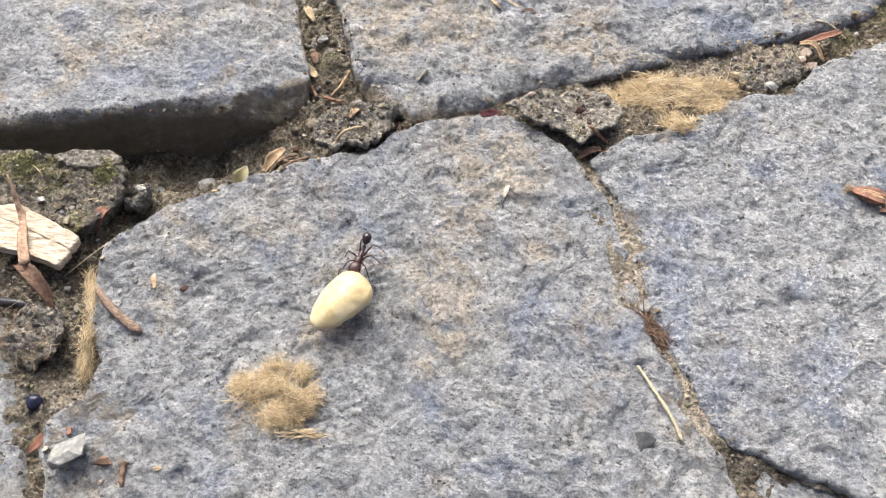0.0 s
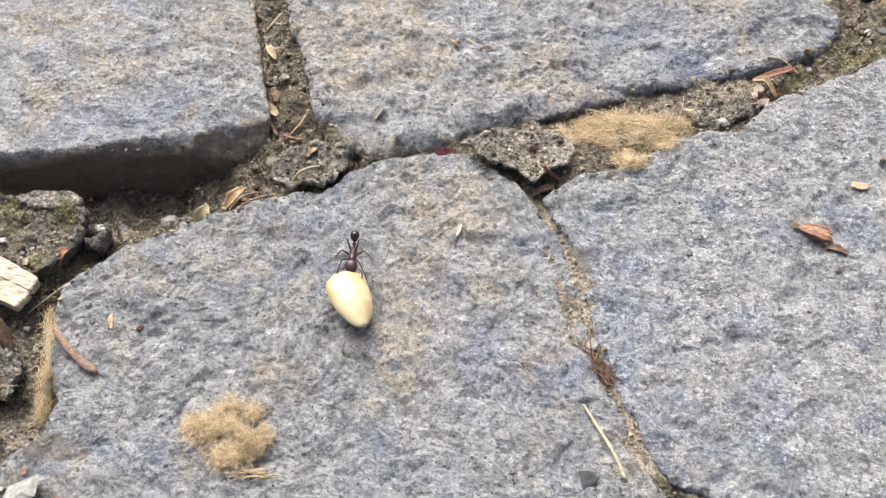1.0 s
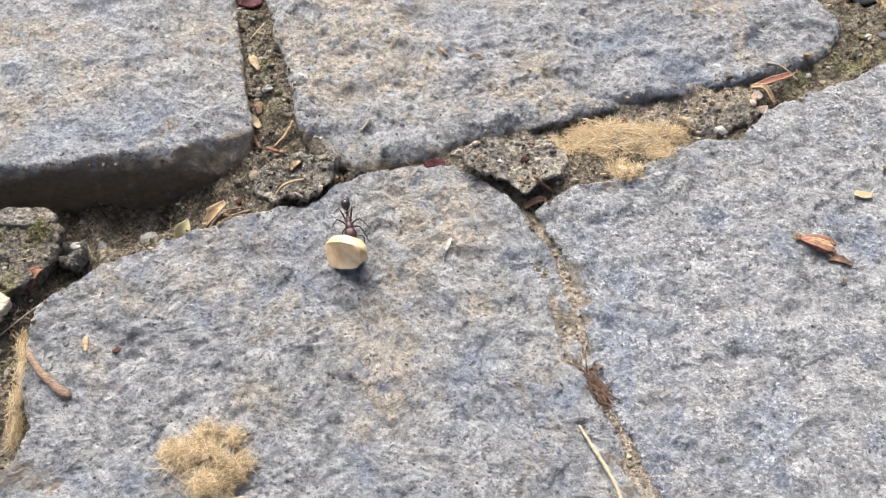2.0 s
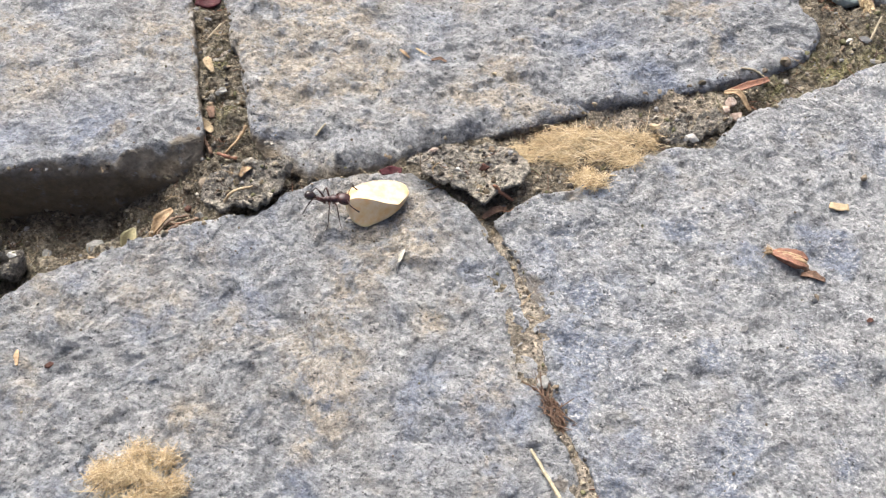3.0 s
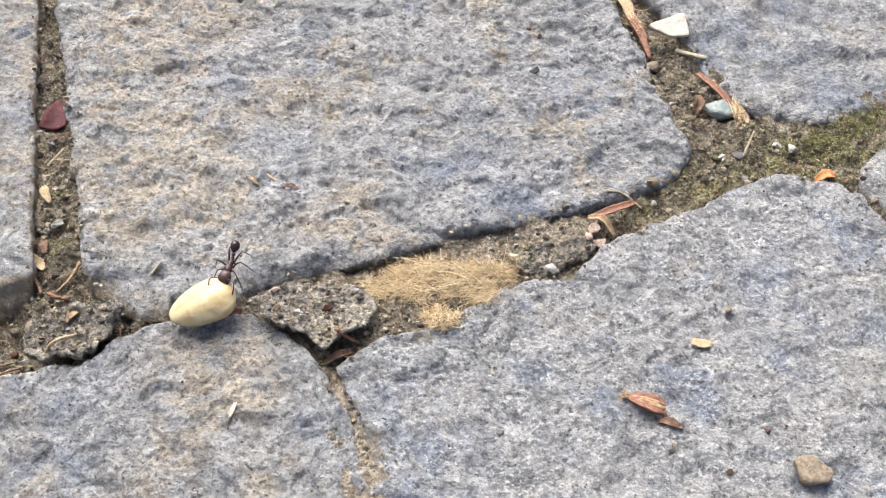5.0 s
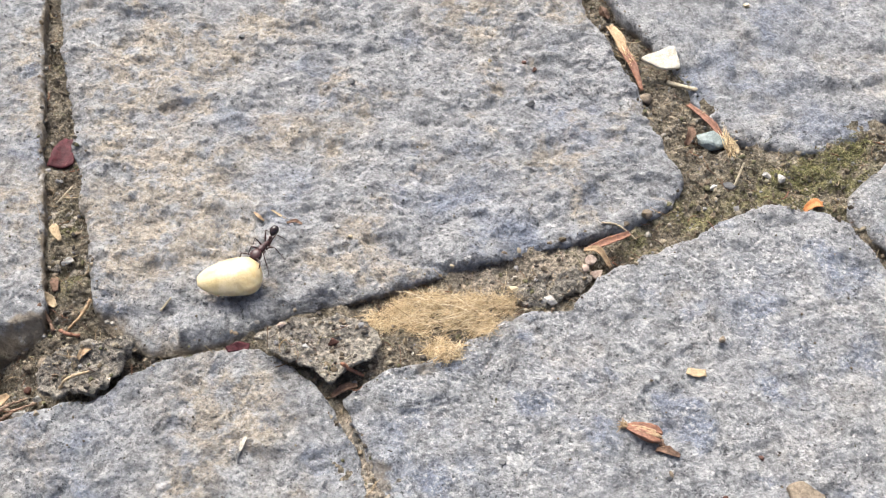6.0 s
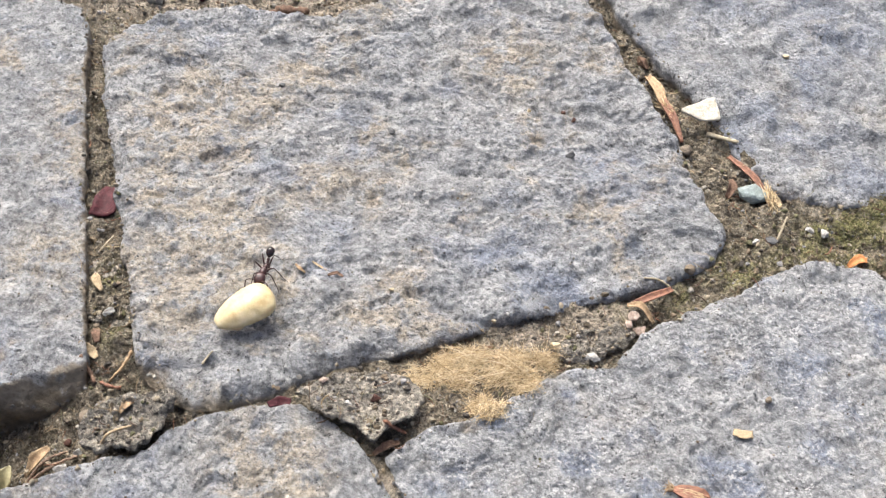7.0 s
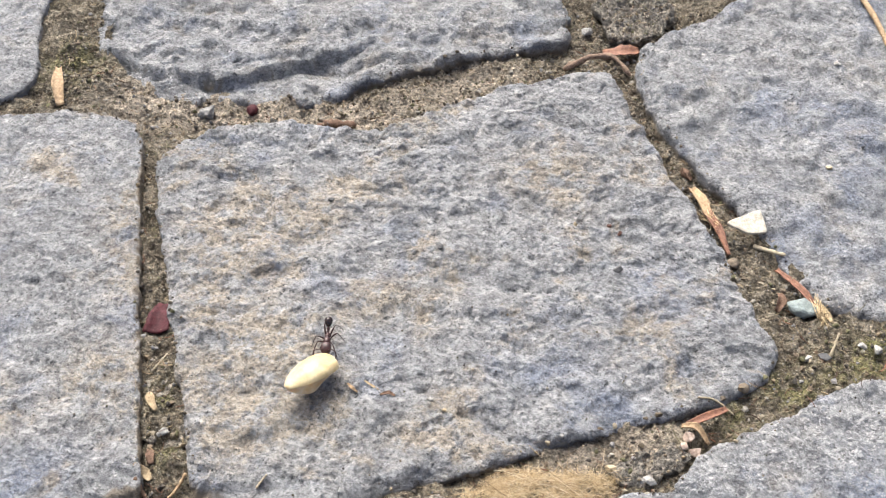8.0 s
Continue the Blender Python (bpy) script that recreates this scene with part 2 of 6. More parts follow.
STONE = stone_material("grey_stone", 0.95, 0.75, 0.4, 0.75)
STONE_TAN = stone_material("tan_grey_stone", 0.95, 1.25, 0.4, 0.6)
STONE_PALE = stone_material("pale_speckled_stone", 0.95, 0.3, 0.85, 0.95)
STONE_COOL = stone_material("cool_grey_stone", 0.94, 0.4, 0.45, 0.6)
SOIL = soil_material("joint_soil", 0.1)
BLOCK = soil_material("mossy_grey_block", 1.0, 0.06)
CRUST = soil_material("dry_soil_crust", 0.1, 0.13)


# ---- building blocks ----
def link_mesh(name, verts, faces, material, parent=None, label="", smooth_faces=True):
    me = bpy.data.meshes.new(name)
    me.from_pydata([tuple(v) for v in np.asarray(verts, float).tolist()], [], faces)
    me.materials.append(material)
    if smooth_faces:
        me.polygons.foreach_set("use_smooth", np.ones(len(me.polygons), bool))
    ob = new(name, me)
    if parent is not None:
        ob.parent = parent
    return tagged(ob, label)


def closed_curve(points, step):
    """A smooth closed line through the points, cut into equal steps."""
    p = np.array(points, float)
    n = len(p)
    out = []
    for i in range(n):
        a, b, c, d = p[i - 1], p[i], p[(i + 1) % n], p[(i + 2) % n]
        t = np.linspace(0, 1, 12, endpoint=False)[:, None]
        out.append(0.5 * (2 * b + (c - a) * t + (2 * a - 5 * b + 4 * c - d) * t**2 + (3 * b - a - 3 * c + d) * t**3) * 0.35
                   + (b + (c - b) * t) * 0.65)
    line = np.concatenate(out)
    ring = np.vstack([line, line[:1]])
    run = np.r_[0, np.cumsum(np.linalg.norm(np.diff(ring, axis=0), axis=1))]
    count = max(12, int(run[-1] / step))
    at = np.linspace(0, run[-1], count, endpoint=False)
    return np.stack([np.interp(at, run, ring[:, k]) for k in (0, 1)], 1)


def slab_mesh(outline, plane, step, edge, depth, relief, ragged=0.4, centre=None, taper=0.06, shift=0.0, side=0.5, worn=None):
    """A rough slab in mm: its top follows plane(x, y) and the relief, its rim is rounded, its sides go down by depth.
    Returns the vertices, the faces and for each vertex how deep it lies within the rim."""
    rim = closed_curve(outline, step)
    n = len(rim)
    c = np.array(centre if centre else rim.mean(0), float)
    tangent = np.roll(rim, -1, 0) - np.roll(rim, 1, 0)
    out = np.stack([tangent[:, 1], -tangent[:, 0]], 1) / np.linalg.norm(tangent, axis=1)[:, None]
    area = (rim[:, 0] * np.roll(rim[:, 1], -1) - np.roll(rim[:, 0], -1) * rim[:, 1]).sum()
    out = out if area > 0 else -out
    flat = np.c_[rim, np.full(n, shift * 7)]
    rim = rim + out * (0.25 + ragged * 1.5 * fbm(flat, 8, 5, 0.66, shift))[:, None]
    far = np.linalg.norm(rim - c, axis=1)
    k = max(4, int(np.median(far) / step))
    # a square grid drawn out to the rim, so that its cells stay even
    gi, gj = (a.ravel() for a in np.meshgrid(np.arange(-k, k + 1), np.arange(-k, k + 1), indexing="ij"))
    m = np.maximum(np.abs(gi), np.abs(gj))
    safe = np.maximum(m, 1)
    run = np.select([(gi == m) & (gj > -m), (gj == m) & (gi < m), (gi == -m) & (gj < m)], [gj + m, 2 * m + (m - gi), 4 * m + (m - gj)], 6 * m + (gi + m)) / (8.0 * safe)
    ring = np.vstack([rim, rim[:1]])
    at = run * n
    edge_xy = np.stack([np.interp(at, np.arange(n + 1), ring[:, a]) for a in (0, 1)], 1)
    s = 1 - (1 - m / k) ** 1.08
    xy = c + (edge_xy - c) * s[:, None]
    d = (1 - s) * np.linalg.norm(edge_xy - c, axis=1) * 0.8
    flat = np.c_[xy, np.full(len(xy), shift)]
    z = plane(xy[:, 0], xy[:, 1]) + relief(flat)
    r = edge * np.clip(1 + 0.7 * fbm(flat, 16, 2, 0.5, shift + 3.1), 0.3, 3)
    if worn:
        r = r + worn(xy[:, 0], xy[:, 1])
    u = np.clip(1 - d / r, 0, 1)
    z = z - r * (1 - np.sqrt(1 - np.clip(u, 0, 0.96) ** 2))
    verts = [np.c_[xy, z]]
    w = 2 * k + 1
    cell = (np.arange(w - 1)[:, None] * w + np.arange(w - 1)[None]).ravel()
    turn = area > 0
    quads = np.stack([cell, cell + w, cell + w + 1, cell + 1], 1)
    faces = (quads if turn else quads[:, ::-1]).tolist()
    border = np.flatnonzero(m == k)
    border = border[np.argsort(run[border])]
    nb = len(border)
    foot, top = xy[border], z[border]
    tangent = np.roll(foot, -1, 0) - np.roll(foot, 1, 0)
    out = np.stack([tangent[:, 1], -tangent[:, 0]], 1) / (np.linalg.norm(tangent, axis=1)[:, None] + 1e-9) * (1 if turn else -1)
    last = border
    total = len(xy)
    nxt = np.r_[np.arange(1, nb), 0]
    for f in np.linspace(0, 1, max(4, int(depth / max(step, 0.8)) + 1))[1:]:
        p = foot - out * (taper * depth * f)
        q = np.c_[p, top - f * depth]
        swell = side * fbm(q, 4.5, 4, 0.6, shift + 9)
        verts.append(np.c_[p + out * swell[:, None], q[:, 2]])
        here = total + np.arange(nb)
        quads = np.stack([last, here, here[nxt], last[nxt]], 1)
        faces += (quads if turn else quads[:, ::-1]).tolist()
        last, total = here, total + nb
    faces.append(last.tolist()[::-1 if turn else 1])
    verts = np.vstack(verts)
    deep = np.r_[d, np.zeros(len(verts) - len(d))]
    return verts, faces, deep


def stain_attribute(ob, verts, dirt_shade=None, ochre=(), blue=(), white=()):
    """Old stains on a stone: spots of (x, y, radius) in mm. A second layer holds earth mixed with painted shade."""
    cols = np.zeros((len(verts), 4))
    cols[:, 3] = 1
    for k, spots in enumerate((ochre, blue, white)):
        for x, y, r in spots:
            cols[:, k] += np.exp(-((verts[:, 0] - x) ** 2 + (verts[:, 1] - y) ** 2) / r**2)
    attr = ob.data.color_attributes.new("stain", "FLOAT_COLOR", "POINT")
    attr.data.foreach_set("color", np.clip(cols, 0, 1).astype(np.float32).ravel())
    cols[:, :3] = (dirt_shade if dirt_shade is not None else np.zeros(len(verts)))[:, None]
    attr = ob.data.color_attributes.new("earth_shade", "FLOAT_COLOR", "POINT")
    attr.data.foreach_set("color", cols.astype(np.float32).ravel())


def rough_top(strength=1.0, shift=0.0, steps=0.0, pitted=1.0):
    def relief(p):
        q = p + np.array((0, 0, shift))
        # split faces: uneven ledges, a little longer across than deep
        bent = q + 2.2 * np.stack([fbm(q, 7, 2, 0.6, 31.1), fbm(q, 7, 2, 0.6, 41.7), 0 * q[:, 0]], 1)
        h = 3.0 * fbm(bent * np.array((0.8, 1.1, 1)), 8, 4, 0.6, 2.2)
        ledge = np.floor(h) + smooth(h - np.floor(h), 0.3, 0.85)
        z = 0.9 * fbm(q * np.array((0.7, 1.1, 1)), 24, 2) + 0.16 * h + 0.2 * ledge + 0.78 * fbm(bent * np.array((0.95, 1.05, 1)), 3.4, 4, 0.6, 5.5)
        z = z - 1.2 * pitted * np.clip(fbm(q * np.array((0.9, 1.1, 1)), 2.6, 3, 0.65, 8.8) - 0.5, 0, 1)
        z = z - 0.9 * pitted * np.clip(fbm(q, 1.3, 2, 0.6, 18.8) - 0.5, 0, 1)
        if steps:
            w = (q[:, 1] * 0.95 - q[:, 0] * 0.12 + 12 * fbm(q, 20, 5, 0.62, 4)) / 13
            z = z + steps * (smooth(w - np.floor(w), 0.55, 0.95) - (w - np.floor(w)))
        return z * strength
    return relief


STONES, CLODS = [], []


def within(x, y, outline):
    """Which of the places lie inside a closed outline."""
    hit = np.zeros(len(x), bool)
    p = np.array(outline, float)
    for (a, b), (c, d) in zip(p, np.roll(p, -1, 0)):
        cross = (b > y) != (d > y)
        hit ^= cross & (x < (c - a) * (y - b) / (d - b + 1e-12) + a)
    return hit


def top_height(x, y):
    """The upper surface of stones and soil, in mm."""
    x, y = np.atleast_1d(np.asarray(x, float)), np.atleast_1d(np.asarray(y, float))
    z = soil_height(x, y)
    for outline, plane, relief, shift in STONES + CLODS:
        xs, ys = zip(*outline)
        if x.max() < min(xs) or x.min() > max(xs) or y.max() < min(ys) or y.min() > max(ys):
            continue
        on = within(x, y, outline)
        if on.any():
            z[on] = np.maximum(z[on], (plane(x, y) + relief(np.c_[x, y, np.full(len(x), shift)]))[on])
    return z


def rest(x, y, r=1.5):
    """The height on which a thing of about that radius rests."""
    a = np.linspace(0, 2 * np.pi, 9)[:-1]
    xs, ys = np.r_[x, x + r * np.cos(a)], np.r_[y, y + r * np.sin(a)]
    return float(np.mean(top_height(xs, ys)))


# ---- the pavement ----
def pavement():
    made = []

    def stone(outline, label, plane, material=STONE, edge=2.4, depth=26, step=0.75, strength=1.0, ragged=0.55, shift=0.0, steps=0.0, centre=None, stains=((), (), ()), taper=0.05, worn=None, cut=None, shade_coat=0.0, spilled=()):
        pitted = 0.5 if steps else 0.8
        rough = rough_top(strength, shift, steps, pitted)
        relief = (lambda p: rough(p) - cut(p)) if cut else rough
        v, f, deep = slab_mesh(outline, plane, step, edge, depth, relief, ragged, centre, taper, shift, 0.5, worn)
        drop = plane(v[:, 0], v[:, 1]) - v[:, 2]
        if cut and not shade_coat:
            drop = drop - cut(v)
        # earth plus painted shade, stronger the deeper below the top
        dirt_shade = smooth(drop + 0.8 * fbm(v, 5, 3), 1.8, 3.8)
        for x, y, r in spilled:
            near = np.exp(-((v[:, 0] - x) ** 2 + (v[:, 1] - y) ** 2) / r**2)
            dirt_shade = np.maximum(dirt_shade, 0.7 * smooth(near + 0.6 * fbm(v, 1.6, 4, 0.7, 7.0), 0.4, 0.9))
        if shade_coat:
            # earth and painted shade on the broken front and its bevel
            dirt_shade = np.maximum(dirt_shade, smooth(shade_coat + 0.9 * fbm(v, 2.5, 3, 0.6, 2.0) - deep, -0.2, 0.5))
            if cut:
                dirt_shade = np.maximum(dirt_shade, 0.85 * smooth(cut(v) + 0.5 * fbm(v, 3, 3, 0.6, 5.0), 0.5, 1.4))
        STONES.append((outline, plane, relief, shift))
        ob = link_mesh("paving_stone", v * MM, f, material, None, label)
        made.append(ob)
        stain_attribute(ob, v, dirt_shade, *stains)
        return ob

    # the stone on which the walk begins
    stone([(-45, -75), (-48.6, -38.6), (-50.9, -34), (-51.6, -29.5), (-47.7, -25.1), (-47.2, -19.6), (-50.5, -12.5), (-51.9, -5.8), (-51.8, -0.1), (-48.6, 4.7),
           (-44.1, 8.6), (-36.2, 14.5), (-28.3, 17.8), (-22.2, 21), (-17, 24.1), (-12.7, 24.7), (-9.9, 28.4), (-4.5, 32), (4.1, 34.6), (9.1, 35.1), (15.2, 31.9),
           (19.2, 29), (23.3, 23.6), (27.3, 17.5), (30.2, 10.2), (32.6, 2.2), (34.3, -4.5), (37.1, -10), (39.8, -16), (43.3, -21.6), (46, -27), (47, -36), (48, -75)],
          "grey paving stone with a rounded end and tan stains", lambda x, y: 0 * x, STONE, 0.9, 26, 0.33, 1.1, 0.5, 0.0, 0.0, (-2, -18),
          (((1, 2, 6), (2, -5, 6), (5, 25.5, 8), (10, 23, 6), (16, 8, 3), (3, 12, 4), (-16, -12, 4)), ((-1.5, -18, 5), (8, -30, 6), (-14, 16, 6), (24, -6, 6)), ((-20, -36, 12), (20, -34, 14))),
          spilled=((-47, -26.5, 3.6), (-43.6, -27.2, 2.2), (-40.6, -27.4, 1.8), (-50, -16, 2), (-49, -33, 2.5), (39.4, -19, 1.5), (36.6, -14.6, 1.4)))
    # the pale speckled stone beside it
    stone([(58, -24.2), (54, -23), (49, -21), (46, -20.6), (44.2, -18.6), (42.3, -15), (39.9, -10.3), (37.1, -5.9), (34.8, -0.5), (33, 5), (31, 10.5), (27.9, 19.9), (23.9, 27.3), (28.8, 31.3), (36.6, 35.4), (45.5, 41.2),
           (52.2, 45.4), (58.8, 47), (63.5, 53), (68, 56.4), (79.4, 62.8), (88, 69.2), (96.3, 71.6), (105, 71.6), (109, 68), (114, 60), (120, 40), (122, 0), (118, -30), (90, -34), (65, -26.8)],
          "pale grey speckled paving stone with a broken corner", lambda x, y: 0.1 + 0 * x, STONE_PALE, 0.9, 26, 0.36, 1.0, 0.7, 4.0, 0.0, (75, 18),
          ((), ((39, 15, 7), (38, 4, 6), (41, -6, 6), (46, -13, 5), (53.6, 31, 3.5), (34, 24, 5), (61, 34, 3), (75.5, 29.5, 3), (60, -8, 7), (90, 50, 6)), ((70, 10, 25), (85, 55, 14), (50, 5, 8), (30, 24, 5), (35, 24, 5))),
          spilled=((29.6, 16.6, 2.4), (31.4, 14.4, 1.6), (36, 33.6, 1.5), (41, 37.4, 1.6)))
    # its sunken broken corner
    stone([(50.4, -23.4), (54, -21.6), (62, -23), (72, -26), (95, -30), (98, -75), (50, -75), (48.5, -40)], "dark broken ledge of paving stone", lambda x, y: -2.4 + 0 * x,
          STONE_COOL, 1.2, 24, 0.6, 1.1, 0.4, 6.0, 0.0, (72, -50))
    # the thick stone that stands above the deep gap
    stone([(-130, 12), (-78, 22.3), (-66, 25.2), (-52.7, 28.8), (-40.3, 31.7), (-33, 33.4), (-27.6, 34.6), (-27.0, 36), (-27.6, 40), (-28.8, 44), (-36.4, 67), (-46, 97), (-51, 113.8),
           (-53.6, 122.9), (-57.4, 129.6), (-64.4, 131.4), (-76.6, 131.8), (-90, 128.5), (-135, 112)], "large grey paving stone with a dark shaded front face",
          lambda x, y: -1.0 - 0.03 * (y - 30), STONE_TAN, 0.7, 30, 0.42, 0.9, 0.35, 8.0, 0.4, (-70, 75),
          (((-40, 60, 9), (-60, 50, 7), (-42, 84, 7), (-46, 100, 8), (-66, 40, 4)), ((-45, 38, 8), (-60, 34, 6), (-40, 74, 6)), ((-70, 60, 20),)), 0.02,
          None, lambda p: 1.5 * np.clip((0.3 + 1.5 * smooth(p[:, 0], -60, -46) + 2.9 * smooth(p[:, 0], -42, -31) + (0.5 + 0.9 * smooth(p[:, 0], -60, -40)) * fbm(p, 6, 3, 0.6, 9.0)) * smooth(p[:, 0], -75, -50) - (p[:, 1] - 34.6 - 0.22 * (p[:, 0] + 27.6)), 0, 9), 0.35)
    # the broad stone on which it ends
    stone([(-17.4, 38.5), (-20.9, 47.3), (-27.2, 62.2), (-31.9, 73.8), (-38.4, 89.7), (-45, 105.7), (-48, 115.9), (-45.8, 124.8), (-36.4, 130.8), (-23.9, 133.7), (-10.8, 133.5),
           (-2.8, 132.6), (6.6, 139.4), (16.4, 146.7), (33.4, 155.6), (46.8, 160), (51.2, 159.5), (54.4, 150.3), (59.2, 136.8), (64.7, 124.4), (69.6, 111.4), (74, 99.3), (77.9, 86.2),
           (80.2, 78.1), (77.4, 71.3), (71.5, 67), (64.2, 64), (47.6, 57), (38.7, 53.2), (29.8, 48.6), (22.8, 46), (14.3, 41.9), (7.2, 37.4), (-1.7, 33.6), (-7.6, 32.9), (-13, 34.8)],
          "broad grey paving stone with faint tan stains", lambda x, y: np.where(y < 100, 1.0 - 0.08 * (y - 45), -3.4 - 0.01 * (y - 100)), STONE_TAN, 1.6, 26, 0.36, 1.0, 0.5, 12.0, 1.5, (15, 95),
          (((-13, 50.6, 6), (-24, 78, 8), (-18, 63, 9), (-27, 90, 8), (-8, 72, 7), (-22, 106, 8), (0, 57, 6), (4, 84, 6), (15.6, 51.5, 4), (-10, 55, 7), (22, 61, 4), (15.7, 81.5, 5), (-12, 104, 9), (-32, 100, 6), (38, 122, 10)),
           ((40, 70, 8), (60, 90, 9), (10, 70, 5), (-5, 88, 6), (50, 60, 6), (-14, 42, 3)), ()), 0.05,
          lambda x, y: 3.2 * np.exp(-((y - 36 - 0.43 * np.maximum(x, 0)) / 6) ** 2) * smooth(x, 26, 16) + 4 * np.exp(-((x + 14) ** 2 + (y - 40) ** 2) / 16))
    # stones farther on
    def split(p):
        # a layer has broken off along the front
        line = np.interp(p[:, 0], (-74, -61, -51, -43, -37, -31, -20, -8), (156, 150.5, 148.5, 147.5, 150, 153.5, 158.5, 166)) + 1.2 * fbm(p, 5, 3, 0.6, 3.0)
        return 3.2 * smooth(line - p[:, 1], -0.4, 0.9) * smooth(p[:, 0], -5, -16)

    stone([(57.4, 160), (58, 154.8), (62.2, 141), (69, 128.6), (76.4, 117.3), (82.4, 108.2), (86.4, 99), (89.5, 94.5), (94, 91), (102.2, 89.6), (108, 89.8), (115, 94), (124, 100),
           (170, 120), (180, 200), (130, 225), (92, 205), (83.3, 190.1), (75.5, 181.8), (65.2, 174.5), (59, 168)], "cool grey paving stone with a chipped edge",
          lambda x, y: -3.6 + 0.012 * (y - 90), STONE_COOL, 1.4, 26, 0.8, 1.1, 0.7, 16.0, 1.5, (112, 150), ((), ((95, 110, 12), (110, 140, 14), (85, 150, 9)), ()))
    stone([(-88, 215), (-80.6, 176.6), (-75, 155), (-68, 146.5), (-54, 142), (-33, 142), (-14, 146.5), (-0.8, 155.5), (19.3, 165), (40.5, 172), (40.5, 180), (38.5, 192), (40, 250), (-85, 250)],
          "pale grey paving stone with a ragged split front", lambda x, y: -3.8 + 0 * x, STONE_COOL, 1.5, 26, 0.8, 1.1, 1.3, 20.0, 2.4, (-20, 200), ((), (), ()), 0.05,
          None, split)
    stone([(-100, 195), (-93.4, 165), (-86.2, 144), (-88, 136), (-100, 132), (-150, 118), (-160, 190)], "grey paving stone beyond the moss joint", lambda x, y: -3.6 + 0 * x,
          STONE_COOL, 1.1, 26, 0.9, 1.0, 0.5, 24.0, 0.0, (-120, 160))
    stone([(-62.6, -17.5), (-59.4, -24), (-56.2, -31), (-53.6, -36.6), (-52, -43), (-50.6, -75), (-130, -75), (-130, -8), (-80, -10)], "grey paving stone at the edge of the soil",
          lambda x, y: -2.2 + 0 * x, STONE_COOL, 2.0, 24, 1.0, 0.9, 0.4, 28.0, 0.0, (-90, -42))
    stone([(117, 84), (112.5, 79.5), (110.4, 75), (112, 71), (117, 66), (124, 50), (170, 60), (175, 105), (130, 96)], "grey paving stone beside the mossy joint",
          lambda x, y: -2 + 0 * x, STONE_PALE, 2.4, 24, 1.0, 1.0, 0.5, 32.0, 0.0, (140, 78))
    bed = soil_bed([row[0] for row in STONES])
    tagged(bed, "brown gritty soil with moss filling the joints between paving stones", "joint soil", kind="structure")
    for ob in made:
        ob.parent = bed
    return bed


# height of the soil at places in the joints, mm
SOIL_AT = [(-60, 8, -2.2), (-62, -12, -2.0), (-54, -26, -3.2), (-47, 13, -3.4), (-40, 22, -12.5), (-60, 22, -14), (-50, 20, -15), (-75, 18, -14), (-34, 28, -14), (-45, 26, -17), (-29.5, 31, -8), (-29, 25, -4.2), (-24, 34, -4.2), (-24, 45, -3.4), (-30, 60, -3.6),
           (-40, 85, -5.4), (-50, 115, -6.4), (-14, 30, -2.6), (0, 34, -2.0), (13, 35, -1.6), (18, 37, -0.3), (22, 38, -0.4), (24, 30, -2.6), (27.5, 25.5, -1.6), (28, 37, -1.2), (31, 34.5, -0.7), (36, 38.5, -0.8), (38, 45, -1.2), (52, 51, -1.4), (66, 61, -2.8), (30, 46.5, -2.6), (36, 50, -2.6), (43, 53, -2.6), (52, 57, -2.6), (60, 60.5, -2.6), (68, 64, -2.6), (20, 43, -2.6), (80, 70, -3.4),
           (92, 80, -4.8), (86, 92, -5.6), (78, 108, -6.2), (66, 130, -6.6), (56, 160, -7.0), (30, 164, -8.0), (-5, 146, -8.0), (-50, 140, -7.6), (-78, 145, -5.4), (-88, 160, -5.4), (-80, 136, -5.4), (44, 178, -8.0),
           (108, 80, -4.6), (25.5, 24, -0.9), (28, 18, -0.5), (30.2, 11, -0.4), (31.6, 6.5, -0.3), (32.6, 3, -0.5), (33.6, -2, -1.3), (35, -5, -0.9), (36.2, -8, -0.2), (38.4, -12, -0.2), (40.6, -16.5, -0.3), (42.8, -20.5, -0.9), (46, -24, -2.6), (48.5, -29, -3.2), (49, -50, -4.0), (-50, -50, -4.0)]


def soil_height(x, y):
    w, total = 0.0, 0.0
    for a, b, z in SOIL_AT:
        k = 1 / ((x - a) ** 2 + (y - b) ** 2 + 20) ** 2
        w, total = w + k * z, total + k
    z = w / total
    p = np.c_[x, y, 0 * x]
    h = 2.6 * fbm(p, 7, 4, 0.6, 1.3)
    lumps = 0.25 * h + 0.45 * (np.floor(h) + smooth(h - np.floor(h), 0.35, 0.75)) + 1.0 * fbm(p, 2.6, 4, 0.68, 6.1)
    return z + lumps * np.clip((-z - 0.6) / 2.4, 0.2, 1)


